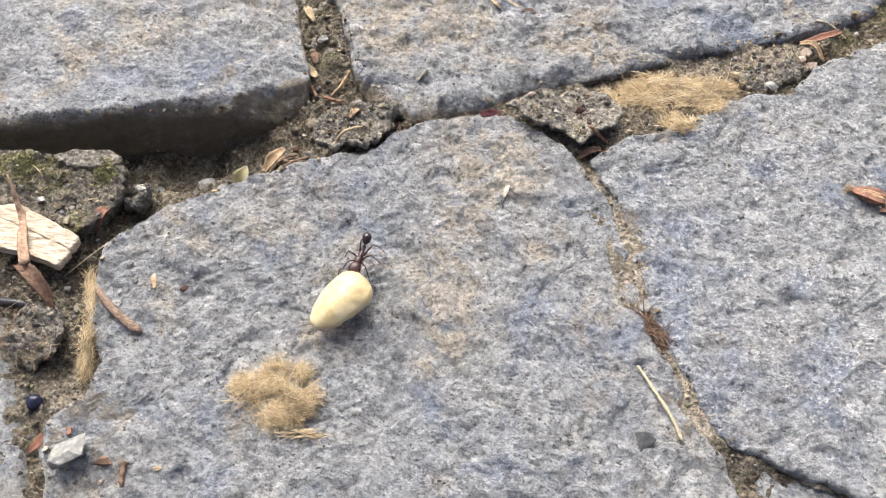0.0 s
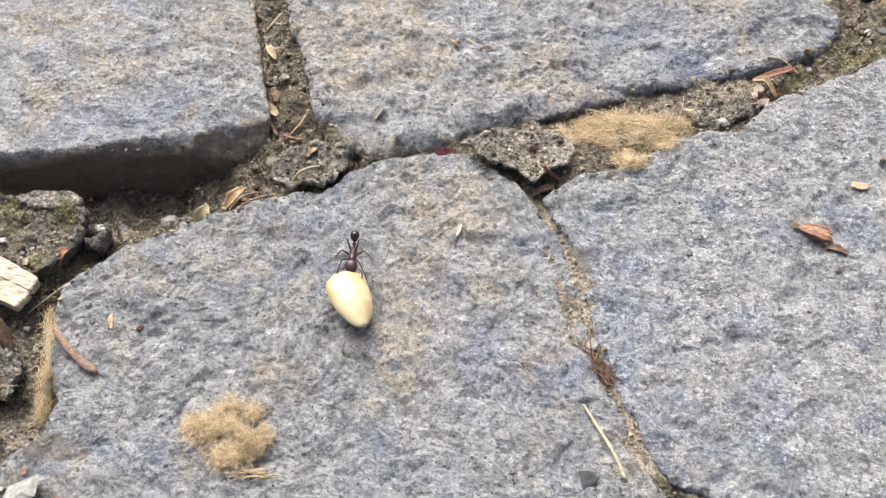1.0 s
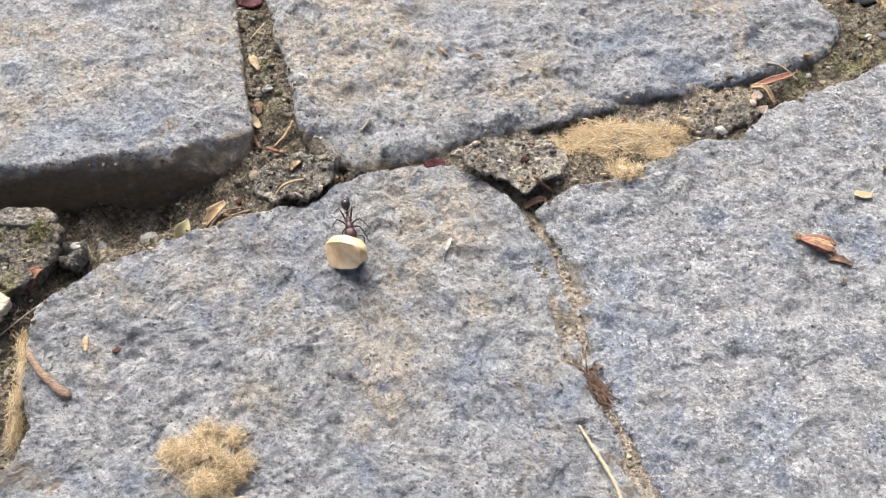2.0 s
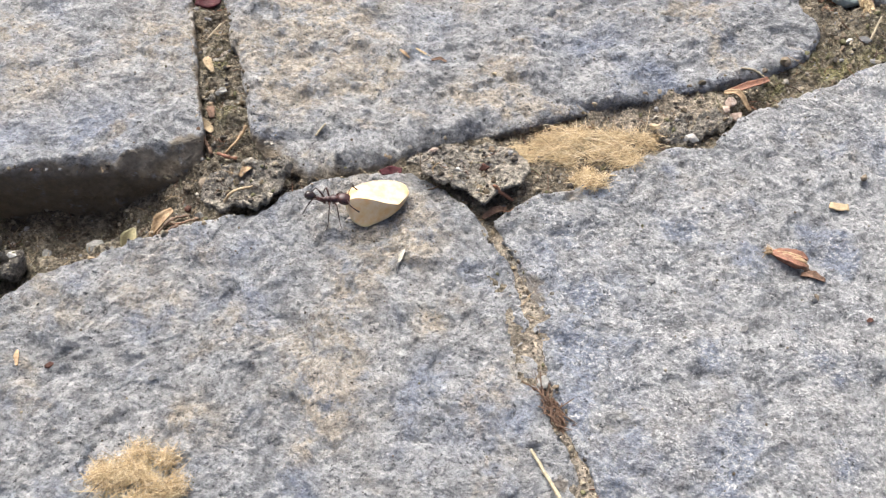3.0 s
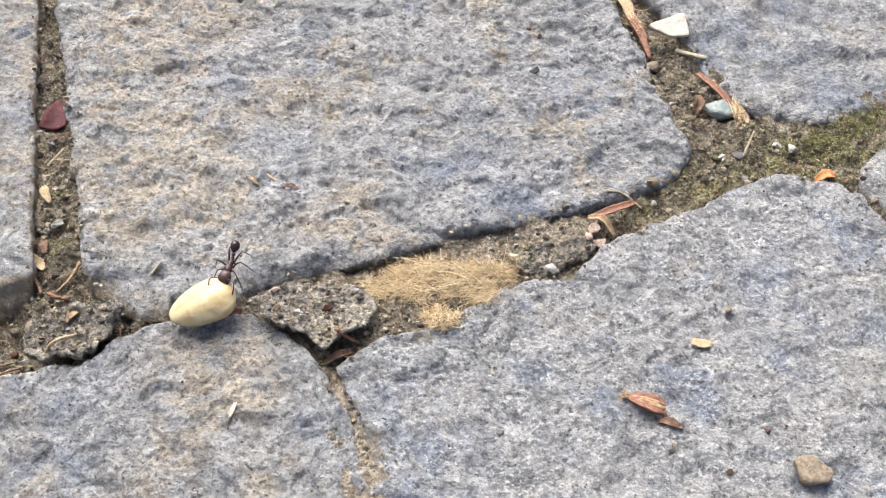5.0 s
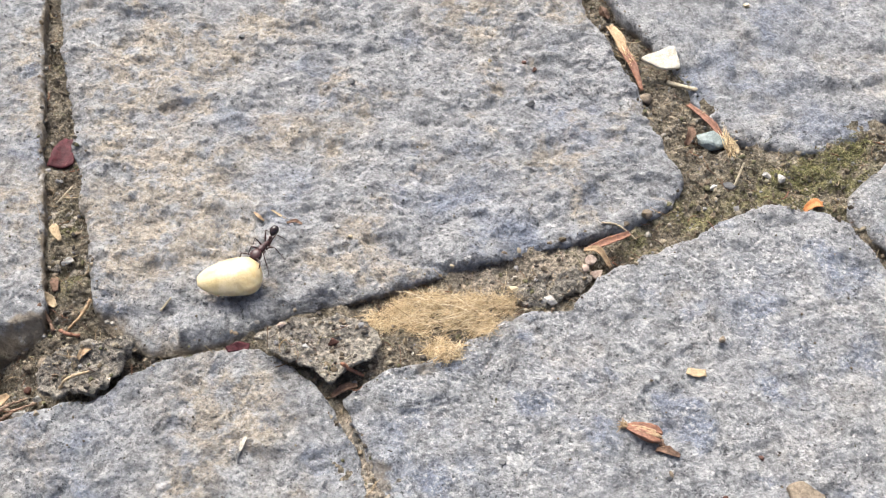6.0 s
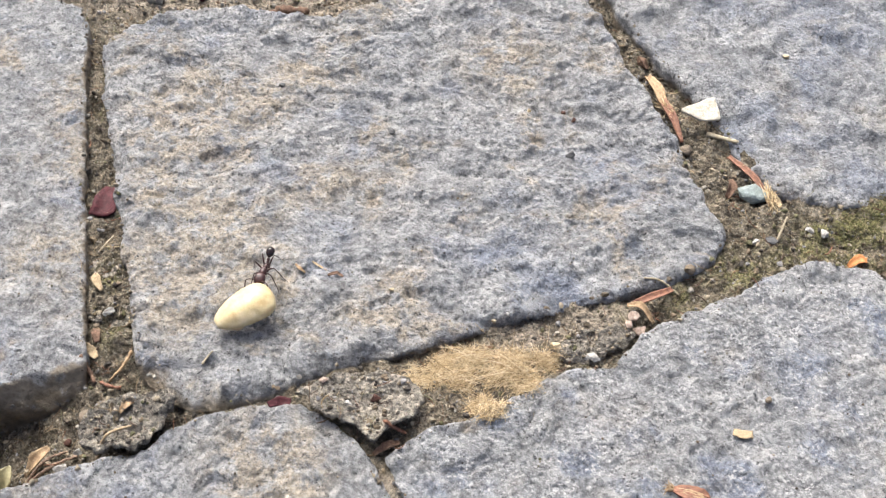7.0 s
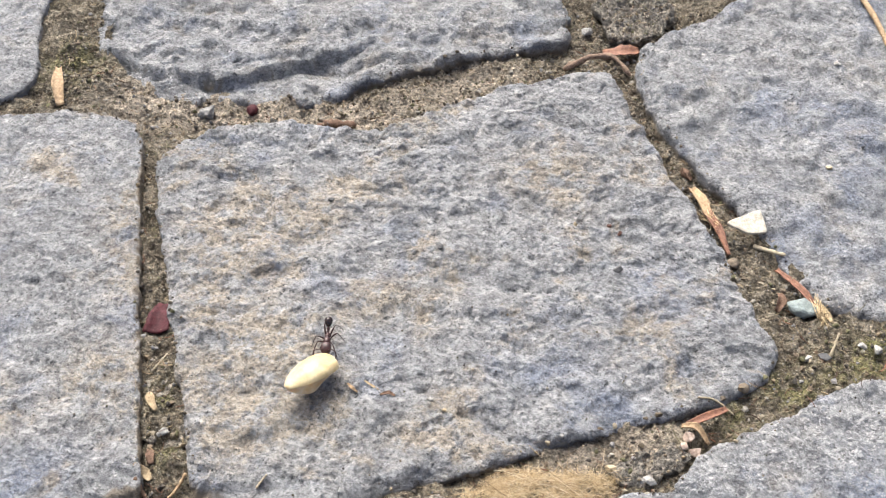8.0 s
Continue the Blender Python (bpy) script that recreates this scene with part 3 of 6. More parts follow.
def soil_bed(stones):
    """One sheet: fine in the joints, and from there coarse ground out to the horizon."""
    step = 0.5
    gx, gy = np.arange(-106, 125, step), np.arange(-60, 206, step)
    x, y = np.meshgrid(gx, gy)
    x, y = x.ravel(), y.ravel()
    keep = np.ones(len(x), bool)
    for outline in stones:
        p = np.array(outline, float)
        c = p.mean(0)
        far = np.linalg.norm(p - c, axis=1, keepdims=True)
        keep &= ~within(x, y, c + (p - c) * (1 - 3.5 / far))
    nx, ny = len(gx), len(gy)
    i = (np.arange(ny - 1)[:, None] * nx + np.arange(nx - 1)[None]).ravel()
    quads = np.stack([i, i + 1, i + nx + 1, i + nx], 1)
    quads = quads[keep[quads].all(1)]
    used = np.unique(quads)
    place_of = np.zeros(len(x), int)
    place_of[used] = np.arange(len(used))
    verts = np.c_[x[used], y[used], soil_height(x[used], y[used])]
    faces = place_of[quads].tolist()
    k = len(verts)
    low = -16.0
    rings = [(-70, -50, 110, 190), (-3000, -3000, 3000, 3000), (-400000, -400000, 400000, 400000)]
    for a, b, c, d in rings:
        verts = np.vstack([verts, [(a, b, low), (c, b, low), (c, d, low), (a, d, low)]])
    faces.append([k, k + 1, k + 2, k + 3])
    for m in (0, 4):
        for s in range(4):
            t = (s + 1) % 4
            faces.append([k + m + s, k + m + 4 + s, k + m + 4 + t, k + m + t])
    ob = link_mesh("pavement", verts * MM, faces, SOIL)
    stain_attribute(ob, verts, None, [(26, 22, 3), (28, 18, 3), (30.5, 12, 3), (32.5, 5, 3), (34, 0, 2), (36.5, -7, 3), (39.5, -13, 3.5), (42, -18, 2.5), (43, 53, 5), (56, 57, 5), (-60, 140, 9), (-45, 138, 9), (-28, 138, 9), (-10, 140, 9), (6, 147, 9), (22, 157, 9), (-44, -24, 5), (-50, -28, 4)],
                    [(104, 80, 6), (113, 84, 8), (94, 77, 6), (82, 71, 5), (72, 64, 4), (-25, 47, 3), (-29, 58, 3), (-62, 10, 8), (-80, 150, 8)])
    return ob


pavement()


# ---- small things: shared shapes ----
def tube(path, radii, sides=6, twist=0.0):
    """A tapered tube along a path in mm."""
    p = np.array(path, float)
    n = len(p)
    radii = np.broadcast_to(np.asarray(radii, float), (n,))
    tangent = np.gradient(p, axis=0)
    tangent /= np.linalg.norm(tangent, axis=1)[:, None] + 1e-9
    ref = np.array((0.0, 0, 1)) if abs(tangent[:, 2]).mean() < 0.8 else np.array((1.0, 0, 0))
    a = np.cross(tangent, ref)
    a /= np.linalg.norm(a, axis=1)[:, None] + 1e-9
    b = np.cross(tangent, a)
    ang = np.linspace(0, 2 * np.pi, sides, endpoint=False)
    verts = np.concatenate([p[i] + radii[i] * (np.cos(ang + twist * i)[:, None] * a[i] + np.sin(ang + twist * i)[:, None] * b[i]) for i in range(n)])
    faces = []
    for i in range(n - 1):
        for k in range(sides):
            m = (k + 1) % sides
            faces.append([i * sides + k, i * sides + m, (i + 1) * sides + m, (i + 1) * sides + k])
    faces.append(list(range(sides))[::-1])
    faces.append([(n - 1) * sides + k for k in range(sides)])
    return verts, faces


def spline(points, count):
    p = np.array(points, float)
    ext = np.vstack([2 * p[0] - p[1], p, 2 * p[-1] - p[-2]])
    out = []
    for t in np.linspace(0, len(p) - 1 - 1e-6, count):
        i, u = int(t), t - int(t)
        a, b, c, d = ext[i:i + 4]
        out.append(0.5 * (2 * b + (c - a) * u + (2 * a - 5 * b + 4 * c - d) * u**2 + (3 * b - a - 3 * c + d) * u**3))
    return np.array(out)


def join(*pieces):
    verts, faces, k = [], [], 0
    for v, f in pieces:
        verts.append(np.asarray(v, float))
        faces += [[i + k for i in face] for face in f]
        k += len(v)
    return np.vstack(verts), faces


def blob(centre, radii, pitch=0.0, rings=14, sides=18, bend=None):
    """A smooth rounded body, in mm; bend reshapes its unit sphere."""
    u = np.linspace(0, np.pi, rings)
    v = np.linspace(0, 2 * np.pi, sides, endpoint=False)
    pts = np.array([(np.cos(a), np.sin(a) * np.cos(b), np.sin(a) * np.sin(b)) for a in u[1:-1] for b in v] + [(1, 0, 0), (-1, 0, 0)])
    if bend:
        pts = bend(pts)
    pts = pts * np.array(radii)
    c, s = np.cos(radians(pitch)), np.sin(radians(pitch))
    pts = np.c_[pts[:, 0] * c - pts[:, 2] * s, pts[:, 1], pts[:, 0] * s + pts[:, 2] * c] + np.array(centre)
    faces = []
    rows = rings - 2
    for i in range(rows - 1):
        for k in range(sides):
            m = (k + 1) % sides
            faces.append([i * sides + k, (i + 1) * sides + k, (i + 1) * sides + m, i * sides + m])
    for k in range(sides):
        m = (k + 1) % sides
        faces.append([rows * sides, k, m])
        faces.append([rows * sides + 1, (rows - 1) * sides + m, (rows - 1) * sides + k])
    return pts, faces


def part(name, shape, material, parent=None, label="", flat=False, grow=1.0):
    return link_mesh(name, np.asarray(shape[0]) * MM * grow, shape[1], material, parent, label, not flat)


def empty_thing(name, label, category, x=0.0, y=0.0, z=0.0, turn=0.0, group=""):
    ob = new(name)
    ob.matrix_basis = pose(x * MM, y * MM, z * MM, 0, 0, turn)
    return tagged(ob, label, category, group)


def place(ob, x, y, lift=0.0, turn=0.0, tilt=(0, 0), radius=1.2, z=None):
    base = rest(x, y, radius) if z is None else z
    ob.matrix_basis = pose(x * MM, y * MM, (base + lift) * MM, tilt[0], tilt[1], turn)
    return ob


# ---- the ant and its seed ----
ANT_RED = plain_material("dark_red_chitin", (0.014, 0.006, 0.006), (0.06, 0.018, 0.015), 0.5, 0.4, 0.5, None, 0.06)
ANT_BLACK = plain_material("black_chitin", (0.008, 0.005, 0.005), (0.026, 0.014, 0.012), 0.4, 0.16, 0.5, None, 0.015)
ANT_LEG = plain_material("brown_leg_chitin", (0.02, 0.009, 0.007), (0.06, 0.02, 0.014), 0.4, 0.35, 0.5, None, 0.02)


def seed_material():
    n = Nodes("cream_kernel")
    r = n.attribute("cut")[0]
    mid = n.noise(3 * MM, 4, 0.6)
    fine = n.noise(0.5 * MM, 4, 0.6)
    skin = n.ramp(mid, [(0.3, (0.4, 0.29, 0.135)), (0.5, (0.49, 0.39, 0.21)), (0.7, (0.56, 0.465, 0.285))])
    cut = n.ramp(n.noise(2 * MM, 4, 0.6), [(0.34, (0.58, 0.36, 0.165)), (0.48, (0.6, 0.44, 0.25)), (0.64, (0.62, 0.51, 0.345))])
    colour = n.mix(r, skin, cut)
    normal = n.bump(n.math("ADD", mid, n.math("MULTIPLY", fine, 0.3)), 0.25 * MM, 0.7)
    return n.done(colour, 0.42, normal, 0.45, Subsurface_Weight=0.25, Subsurface_Radius=(0.9 * MM, 0.6 * MM, 0.3 * MM), Subsurface_Scale=1.0)


def build_seed():
    """A wedge of a split kernel: a rounded back, a blunt end, a chisel-like tip and two cut facets that meet in a slanting ridge."""
    nx, na, nc = 46, 26, 9
    verts, cut = [], []
    for u in np.linspace(-0.995, 0.995, nx):
        v = (u + 0.4) / 1.4
        if u < -0.4:
            w = h = (1 - (abs(u + 0.4) / 0.6) ** 2.6) ** 0.5
        else:
            w = 0.2 + 0.8 * (1 - v**2.3) ** 0.76
            h = 0.08 + 0.92 * (1 - v**2.0) ** 0.85
        half, high, under = 3.35 * w, 2.5 * h**0.9, 2.8 * h**0.8
        ridge = half * min(max(0.3 + 0.95 * u, -0.6), 0.7)
        for a in np.linspace(0, np.pi, na):
            # a slightly faceted back
            flat = 1 - 0.1 * (1 - abs(math.cos(2.5 * a + 0.5 * u))) * math.sin(a)
            verts.append((5.25 * u, half * math.cos(a) * flat, high * (math.sin(a) * flat) ** 0.85))
            cut.append(0.0)
        for f in np.linspace(0, 1, nc + 1)[1:]:
            verts.append((5.25 * u, -half + (ridge + half) * f, -under * f**0.95))
            cut.append(1.0)
        for f in np.linspace(0, 1, nc + 1)[1:-1]:
            verts.append((5.25 * u, ridge + (half - ridge) * f, -under * (1 - f) ** (1.0 + 0.7 * max(u, 0))))
            cut.append(1.0)
    n = na + 2 * nc - 1
    v = np.array(verts)
    v = v + 0.16 * fbm(v, 4.5, 4, 0.55, 2.0)[:, None] * np.array((0.4, 1, 1))
    faces = []
    for i in range(nx - 1):
        for k in range(n):
            m = (k + 1) % n
            faces.append([i * n + k, (i + 1) * n + k, (i + 1) * n + m, i * n + m])
    faces.append(list(range(n)))
    faces.append([(nx - 1) * n + k for k in range(n)][::-1])
    ob = part("seed_kernel", (v, faces), seed_material())
    tagged(ob, "split cream seed kernel held in the jaws of the ant", "seed")
    # the ridge and the rims of the cut stay crisp
    crisp = {na + nc - 1, na - 1, 0}
    sharp = [len({i % n for i in e.vertices}) == 1 and e.vertices[0] % n in crisp for e in ob.data.edges]
    ob.data.attributes.new("sharp_edge", "BOOLEAN", "EDGE").data.foreach_set("value", sharp)
    cols = np.ones((len(v), 4), np.float32)
    cols[:, 0] = cut
    ob.data.color_attributes.new("cut", "FLOAT_COLOR", "POINT").data.foreach_set("color", cols.ravel())
    return ob


# where each leg joins the body, its knee, the end of its shin and its foot, mm, for the left side
LEG_SHAPES = [((1.15, 0.38, -0.2), (1.9, 1.3, 0.6), (2.5, 2.0, -2.0), (2.9, 2.2, -3.3)),
              ((0.5, 0.4, -0.25), (0.3, 1.7, 0.8), (-0.1, 2.5, -1.9), (-0.5, 2.8, -3.3)),
              ((-0.15, 0.36, -0.2), (-1.6, 1.0, 1.0), (-2.8, 1.3, -1.6), (-3.3, 1.2, -3.3))]


GROW = 1.1


def build_ant():
    ant = empty_thing("ant", "dark red and black ant dragging a seed backwards", "ant")
    square = lambda p: np.sign(p) * np.abs(p) ** np.array((0.85, 0.85, 0.9))
    head = part("head", blob((2.6, 0, 0.35), (0.98, 0.9, 0.66), -18, bend=square), ANT_RED, ant, grow=GROW)
    for side in (1, -1):
        jaw = spline([(3.25, 0.42 * side, 0.1), (3.75, 0.5 * side, -0.08), (4.1, 0.1 * side, -0.28)], 8)
        part("mandible", tube(jaw, np.linspace(0.2, 0.06, 8), 8), ANT_RED, head, grow=GROW)
        feeler = np.vstack([spline([(3.05, 0.42 * side, 0.6), (3.3, 1.0 * side, 1.05), (3.55, 1.6 * side, 1.1)], 7),
                            spline([(3.75, 1.75 * side, 0.95), (4.3, 1.75 * side, 0.3), (4.8, 1.55 * side, -0.5)], 8)])
        part("antenna", tube(feeler, np.r_[np.full(7, 0.075), np.linspace(0.085, 0.11, 8)], 7), ANT_LEG, head, grow=GROW)
        part("eye", blob((2.7, 0.8 * side, 0.58), (0.17, 0.1, 0.15), rings=8, sides=10), ANT_BLACK, head, grow=GROW)
    part("thorax", join(blob((1.25, 0, 0.28), (0.8, 0.58, 0.56), -8), blob((0.45, 0, 0.12), (0.7, 0.42, 0.46), -12), blob((-0.15, 0, -0.02), (0.52, 0.38, 0.42), -20)), ANT_RED, ant, grow=GROW)
    part("petiole", join(blob((-0.72, 0, 0.08), (0.3, 0.22, 0.36), 20, 10, 12), blob((-1.15, 0, 0.3), (0.3, 0.28, 0.32), 20, 10, 12)), ANT_RED, ant, grow=GROW)
    egg = lambda p: p * np.c_[np.ones(len(p)), 1 - 0.16 * p[:, 0], 1 - 0.16 * p[:, 0]]
    gaster = part("gaster", blob((-2.15, 0, 0.85), (0.86, 0.66, 0.64), -22, 18, 22, egg), ANT_BLACK, ant, grow=GROW)
    legs = []
    for kind, (hip, knee, shin, foot) in enumerate(LEG_SHAPES):
        for side in (1, -1):
            h, k, s, f = (np.array((a, b * side, c)) - np.array((hip[0], hip[1] * side, hip[2])) for a, b, c in (hip, knee, shin, foot))
            thigh = spline([h, h * 0.5 + k * 0.5 + (0, 0, 0.18), k], 7)
            lower = spline([k, k * 0.45 + s * 0.55 + (0, 0, 0.12), s], 7)
            toe = spline([s, s * 0.5 + f * 0.5 + (0, 0, -0.15), f], 5)
            shape = join(blob(h, (0.24, 0.2, 0.26), 0, 8, 10), tube(thigh, [0.09, 0.12, 0.14, 0.13, 0.115, 0.095, 0.07], 8),
                         tube(lower, [0.065, 0.075, 0.085, 0.085, 0.075, 0.065, 0.05], 8), tube(toe, np.linspace(0.055, 0.035, 5), 6))
            leg = part("leg", shape, ANT_LEG, ant, grow=GROW)
            leg.location = np.array((hip[0], hip[1] * side, hip[2])) * MM * GROW
            legs.append((leg, kind, side, hip))
    return ant, legs


SEED = build_seed()
ANT, LEGS = build_ant()


# ---- loose bits in the joints and on the stones ----
def tint(name, dark, light, size=1.0, rough=0.6, along=None, relief=0.15, spec=0.4):
    return plain_material(name, dark, light, size, rough, spec, along, relief)


BARK = tint("brown_bark", (0.05, 0.028, 0.018), (0.23, 0.145, 0.1), 0.9, 0.8, None, 0.5, 0.2)
LIGHT_BARK = tint("light_bark", (0.17, 0.095, 0.06), (0.46, 0.32, 0.22), 0.9, 0.75, None, 0.5, 0.2)
RUST_BRACT = tint("rust_bract", (0.085, 0.036, 0.025), (0.28, 0.135, 0.08), 1.0, 0.6, None, 0.35, 0.3)
TAN_BRACT = tint("tan_bract", (0.18, 0.11, 0.06), (0.44, 0.32, 0.19), 0.9, 0.65, None, 0.35, 0.25)
STRAW = tint("dry_straw", (0.24, 0.19, 0.115), (0.5, 0.44, 0.315), 0.8, 0.6, None, 0.25, 0.3)
PALE_WOOD = tint("pale_wood", (0.22, 0.15, 0.09), (0.72, 0.62, 0.48), 1.8, 0.75, (1, 5, 5), 0.6)
MAROON = tint("maroon_scale", (0.022, 0.006, 0.008), (0.085, 0.024, 0.028), 1.2, 0.6, None, 0.3, 0.12)
BLACK_STICK = tint("black_stick", (0.006, 0.006, 0.008), (0.03, 0.028, 0.032), 1.0, 0.4)
WHITE_GRIT = tint("white_grit", (0.18, 0.17, 0.15), (0.47, 0.45, 0.41), 0.5, 0.75)
GREY_PEBBLE = tint("grey_pebble", (0.12, 0.117, 0.105), (0.34, 0.33, 0.305), 0.9, 0.85, None, 0.6, 0.2)
DARK_PEBBLE = tint("dark_pebble", (0.05, 0.05, 0.05), (0.14, 0.135, 0.13), 0.9, 0.7)
GREEN_PEBBLE = tint("grey_green_pebble", (0.12, 0.145, 0.135), (0.28, 0.315, 0.3), 0.8, 0.85, None, 0.5, 0.2)
BLUE_BEAD = tint("blue_black_bead", (0.005, 0.006, 0.016), (0.018, 0.021, 0.05), 0.7, 0.25)
OLIVE_HUSK = tint("olive_husk", (0.17, 0.15, 0.07), (0.42, 0.37, 0.22), 1.5, 0.5)
PEA_BEAD = tint("tan_bead", (0.3, 0.23, 0.13), (0.52, 0.43, 0.28), 0.6, 0.5)
ORANGE = tint("orange_leaf", (0.28, 0.1, 0.035), (0.58, 0.27, 0.1), 0.8, 0.6, None, 0.3, 0.25)
PALE_CHIP = tint("pale_shell", (0.33, 0.29, 0.22), (0.6, 0.56, 0.47), 0.8, 0.65, None, 0.3, 0.2)
TAN_FLAKE = tint("tan_flake", (0.2, 0.145, 0.085), (0.44, 0.34, 0.21), 0.7, 0.7, None, 0.3, 0.25)
RED_BIT = tint("dark_red_bit", (0.035, 0.018, 0.014), (0.13, 0.06, 0.042), 0.5, 0.65, None, 0.3, 0.2)
STEM = tint("grey_brown_stem", (0.07, 0.045, 0.032), (0.36, 0.25, 0.18), 0.7, 0.8, (1, 2.5, 1), 0.5, 0.2)
DULL = tint("dull_brown", (0.09, 0.07, 0.05), (0.27, 0.22, 0.165), 0.7, 0.9, None, 0.4, 0.15)
CRUMB = tint("pinkish_crumb", (0.22, 0.15, 0.11), (0.55, 0.44, 0.36), 0.9, 0.85, None, 0.5)


def fibre_material():
    n = Nodes("dry_plant_fibre")
    colour = n.ramp(n.island(), [(0.0, (0.13, 0.085, 0.045)), (0.3, (0.43, 0.31, 0.17)), (0.65, (0.6, 0.46, 0.265)), (1.0, (0.72, 0.61, 0.43))])
    return n.done(colour, 0.6, None, 0.35)


FIBRE = fibre_material()
GRIT = mixed_material("mixed_grit", [(0.2, 0.155, 0.1), (0.12, 0.095, 0.065), (0.32, 0.27, 0.19), (0.07, 0.06, 0.05), (0.3, 0.25, 0.18), (0.14, 0.13, 0.07), (0.24, 0.23, 0.22), (0.1, 0.08, 0.06), (0.17, 0.13, 0.09), (0.33, 0.3, 0.25)])
LITTER = mixed_material("plant_litter", [(0.13, 0.085, 0.05), (0.28, 0.2, 0.115), (0.4, 0.31, 0.19), (0.08, 0.05, 0.035), (0.22, 0.2, 0.12), (0.2, 0.095, 0.055)], 0.7)
MOSS = mixed_material("olive_moss", [(0.16, 0.155, 0.06), (0.27, 0.255, 0.11), (0.11, 0.11, 0.045), (0.36, 0.33, 0.165), (0.2, 0.17, 0.085)], 0.85)


def finish(ob, label, category, group=""):
    return tagged(ob, label, category, group)


def pebble(name, label, material, radii, x, y, turn=0.0, seed=0, lift=None, tilt=(0, 0), count=15, category="pebble", group=""):
    """An angular little stone: the hull of points on an ovoid, with worn edges."""
    rng = np.random.RandomState(seed + 5)
    p = rng.normal(size=(count, 3))
    p = p / np.linalg.norm(p, axis=1)[:, None] * np.array(radii)
    bm = bmesh.new()
    for q in p:
        bm.verts.new(q * MM)
    hull = bmesh.ops.convex_hull(bm, input=bm.verts)
    loose = [v for v in bm.verts if not v.link_faces]
    bmesh.ops.delete(bm, geom=loose, context="VERTS")
    bmesh.ops.dissolve_limit(bm, angle_limit=radians(14), verts=bm.verts, edges=bm.edges)
    bmesh.ops.bevel(bm, geom=list(bm.edges), offset=min(radii) * 0.07 * MM, segments=2, affect="EDGES", profile=0.6)
    bmesh.ops.recalc_face_normals(bm, faces=bm.faces)
    me = bpy.data.meshes.new(name)
    bm.to_mesh(me)
    bm.free()
    me.materials.append(material)
    ob = new(name, me)
    low = p[:, 2].min()
    place(ob, x, y, -low * 0.85 if lift is None else lift, turn, tilt, max(radii) * 0.7)
    return finish(ob, label, category, group)


def bead(name, label, material, r, x, y, lift=0.0, category="bead", seed=0, squash=0.85):
    v, f = blob((0, 0, 0), (r, r * 0.93, r * squash), rings=12, sides=16)
    v = v * (1 + 0.34 * fbm(v + seed * 3.3, r * 1.1, 4, 0.65)[:, None])
    ob = part(name, (v, f), material)
    place(ob, x, y, r * squash * 0.8 + lift, 30 * seed, radius=r)
    return finish(ob, label, category)


def leaf_shape(points, widths, cup=0.25, thick=0.14, across=7, jag=0.0, seed=0):
    """A curved scale or leaf along points in mm, with thickness; cup: how far its rims rise."""
    p = spline(points, 14)
    w = np.interp(np.linspace(0, 1, 14), np.linspace(0, 1, len(widths)), widths)
    tangent = np.gradient(p, axis=0)
    tangent /= np.linalg.norm(tangent, axis=1)[:, None]
    sidew = np.cross((0, 0, 1.0), tangent)
    sidew /= np.linalg.norm(sidew, axis=1)[:, None] + 1e-9
    up = np.cross(tangent, sidew)
    rng = np.random.RandomState(seed)
    v = []
    for level in (0, 1):
        for i in range(14):
            jitter = 1 + jag * rng.uniform(-1, 1)
            for k in np.linspace(-1, 1, across):
                v.append(p[i] + sidew[i] * k * w[i] * jitter + up[i] * (cup * w[i] * k * k - level * thick))
    v = np.array(v)
    v = v + 0.22 * max(widths) * fbm(v, max(widths) * 1.5, 3, 0.6, seed * 1.7)[:, None] * np.array((0.5, 0.5, 1))
    n, m = 14 * across, across
    f = []
    for i in range(13):
        for k in range(m - 1):
            a = i * m + k
            f.append([a, a + 1, a + m + 1, a + m])
            f.append([n + a, n + a + m, n + a + m + 1, n + a + 1])
    for i in range(13):
        a, b = i * m, i * m + m - 1
        f.append([a, a + m, n + a + m, n + a])
        f.append([b, n + b, n + b + m, b + m])
    for k in range(m - 1):
        f.append([k, n + k, n + k + 1, k + 1])
        a = 13 * m + k
        f.append([a, a + 1, n + a + 1, n + a])
    return v, f


def laid(points, radius=0.6):
    """Points (x, y, height over what lies beneath) turned into places."""
    return np.array([(x, y, rest(x, y, radius) + h) for x, y, h in points])


def grounded(name, shape, material, label, category, group="", flat=False):
    """Links a shape given in place, with its origin at its own foot."""
    v = np.asarray(shape[0], float)
    foot = np.array((*v[:, :2].mean(0), v[:, 2].min()))
    ob = part(name, (v - foot, shape[1]), material, flat=flat)
    ob.location = foot * MM
    return tagged(ob, label, category, group)


def twig(name, label, material, points, r0, r1, category="twig", bumps=0.15, seed=0, group="", sides=10):
    p = spline(laid(points), 22)
    rng = np.random.RandomState(seed)
    radii = np.linspace(r0, r1, 22) * (1 + bumps * rng.uniform(-1, 1, 22))
    radii[[0, -1]] *= 0.6
    v, f = tube(p, radii, sides)
    mid = np.repeat(p, sides, 0)
    v = mid + (v - mid) * (1 + 0.9 * bumps / 0.15 * fbm(v + seed * 5.1, 1.1 * max(r0, 0.3) * 2, 3, 0.6)[:, None] * 0.6)
    return grounded(name, (v, f), material, label, category, group)


def scale(name, label, material, points, widths, cup=0.3, thick=0.14, category="leaf", jag=0.04, seed=0, group=""):
    return grounded(name, leaf_shape(laid(points), widths, cup, thick, 7, jag, seed), material, label, category, group)


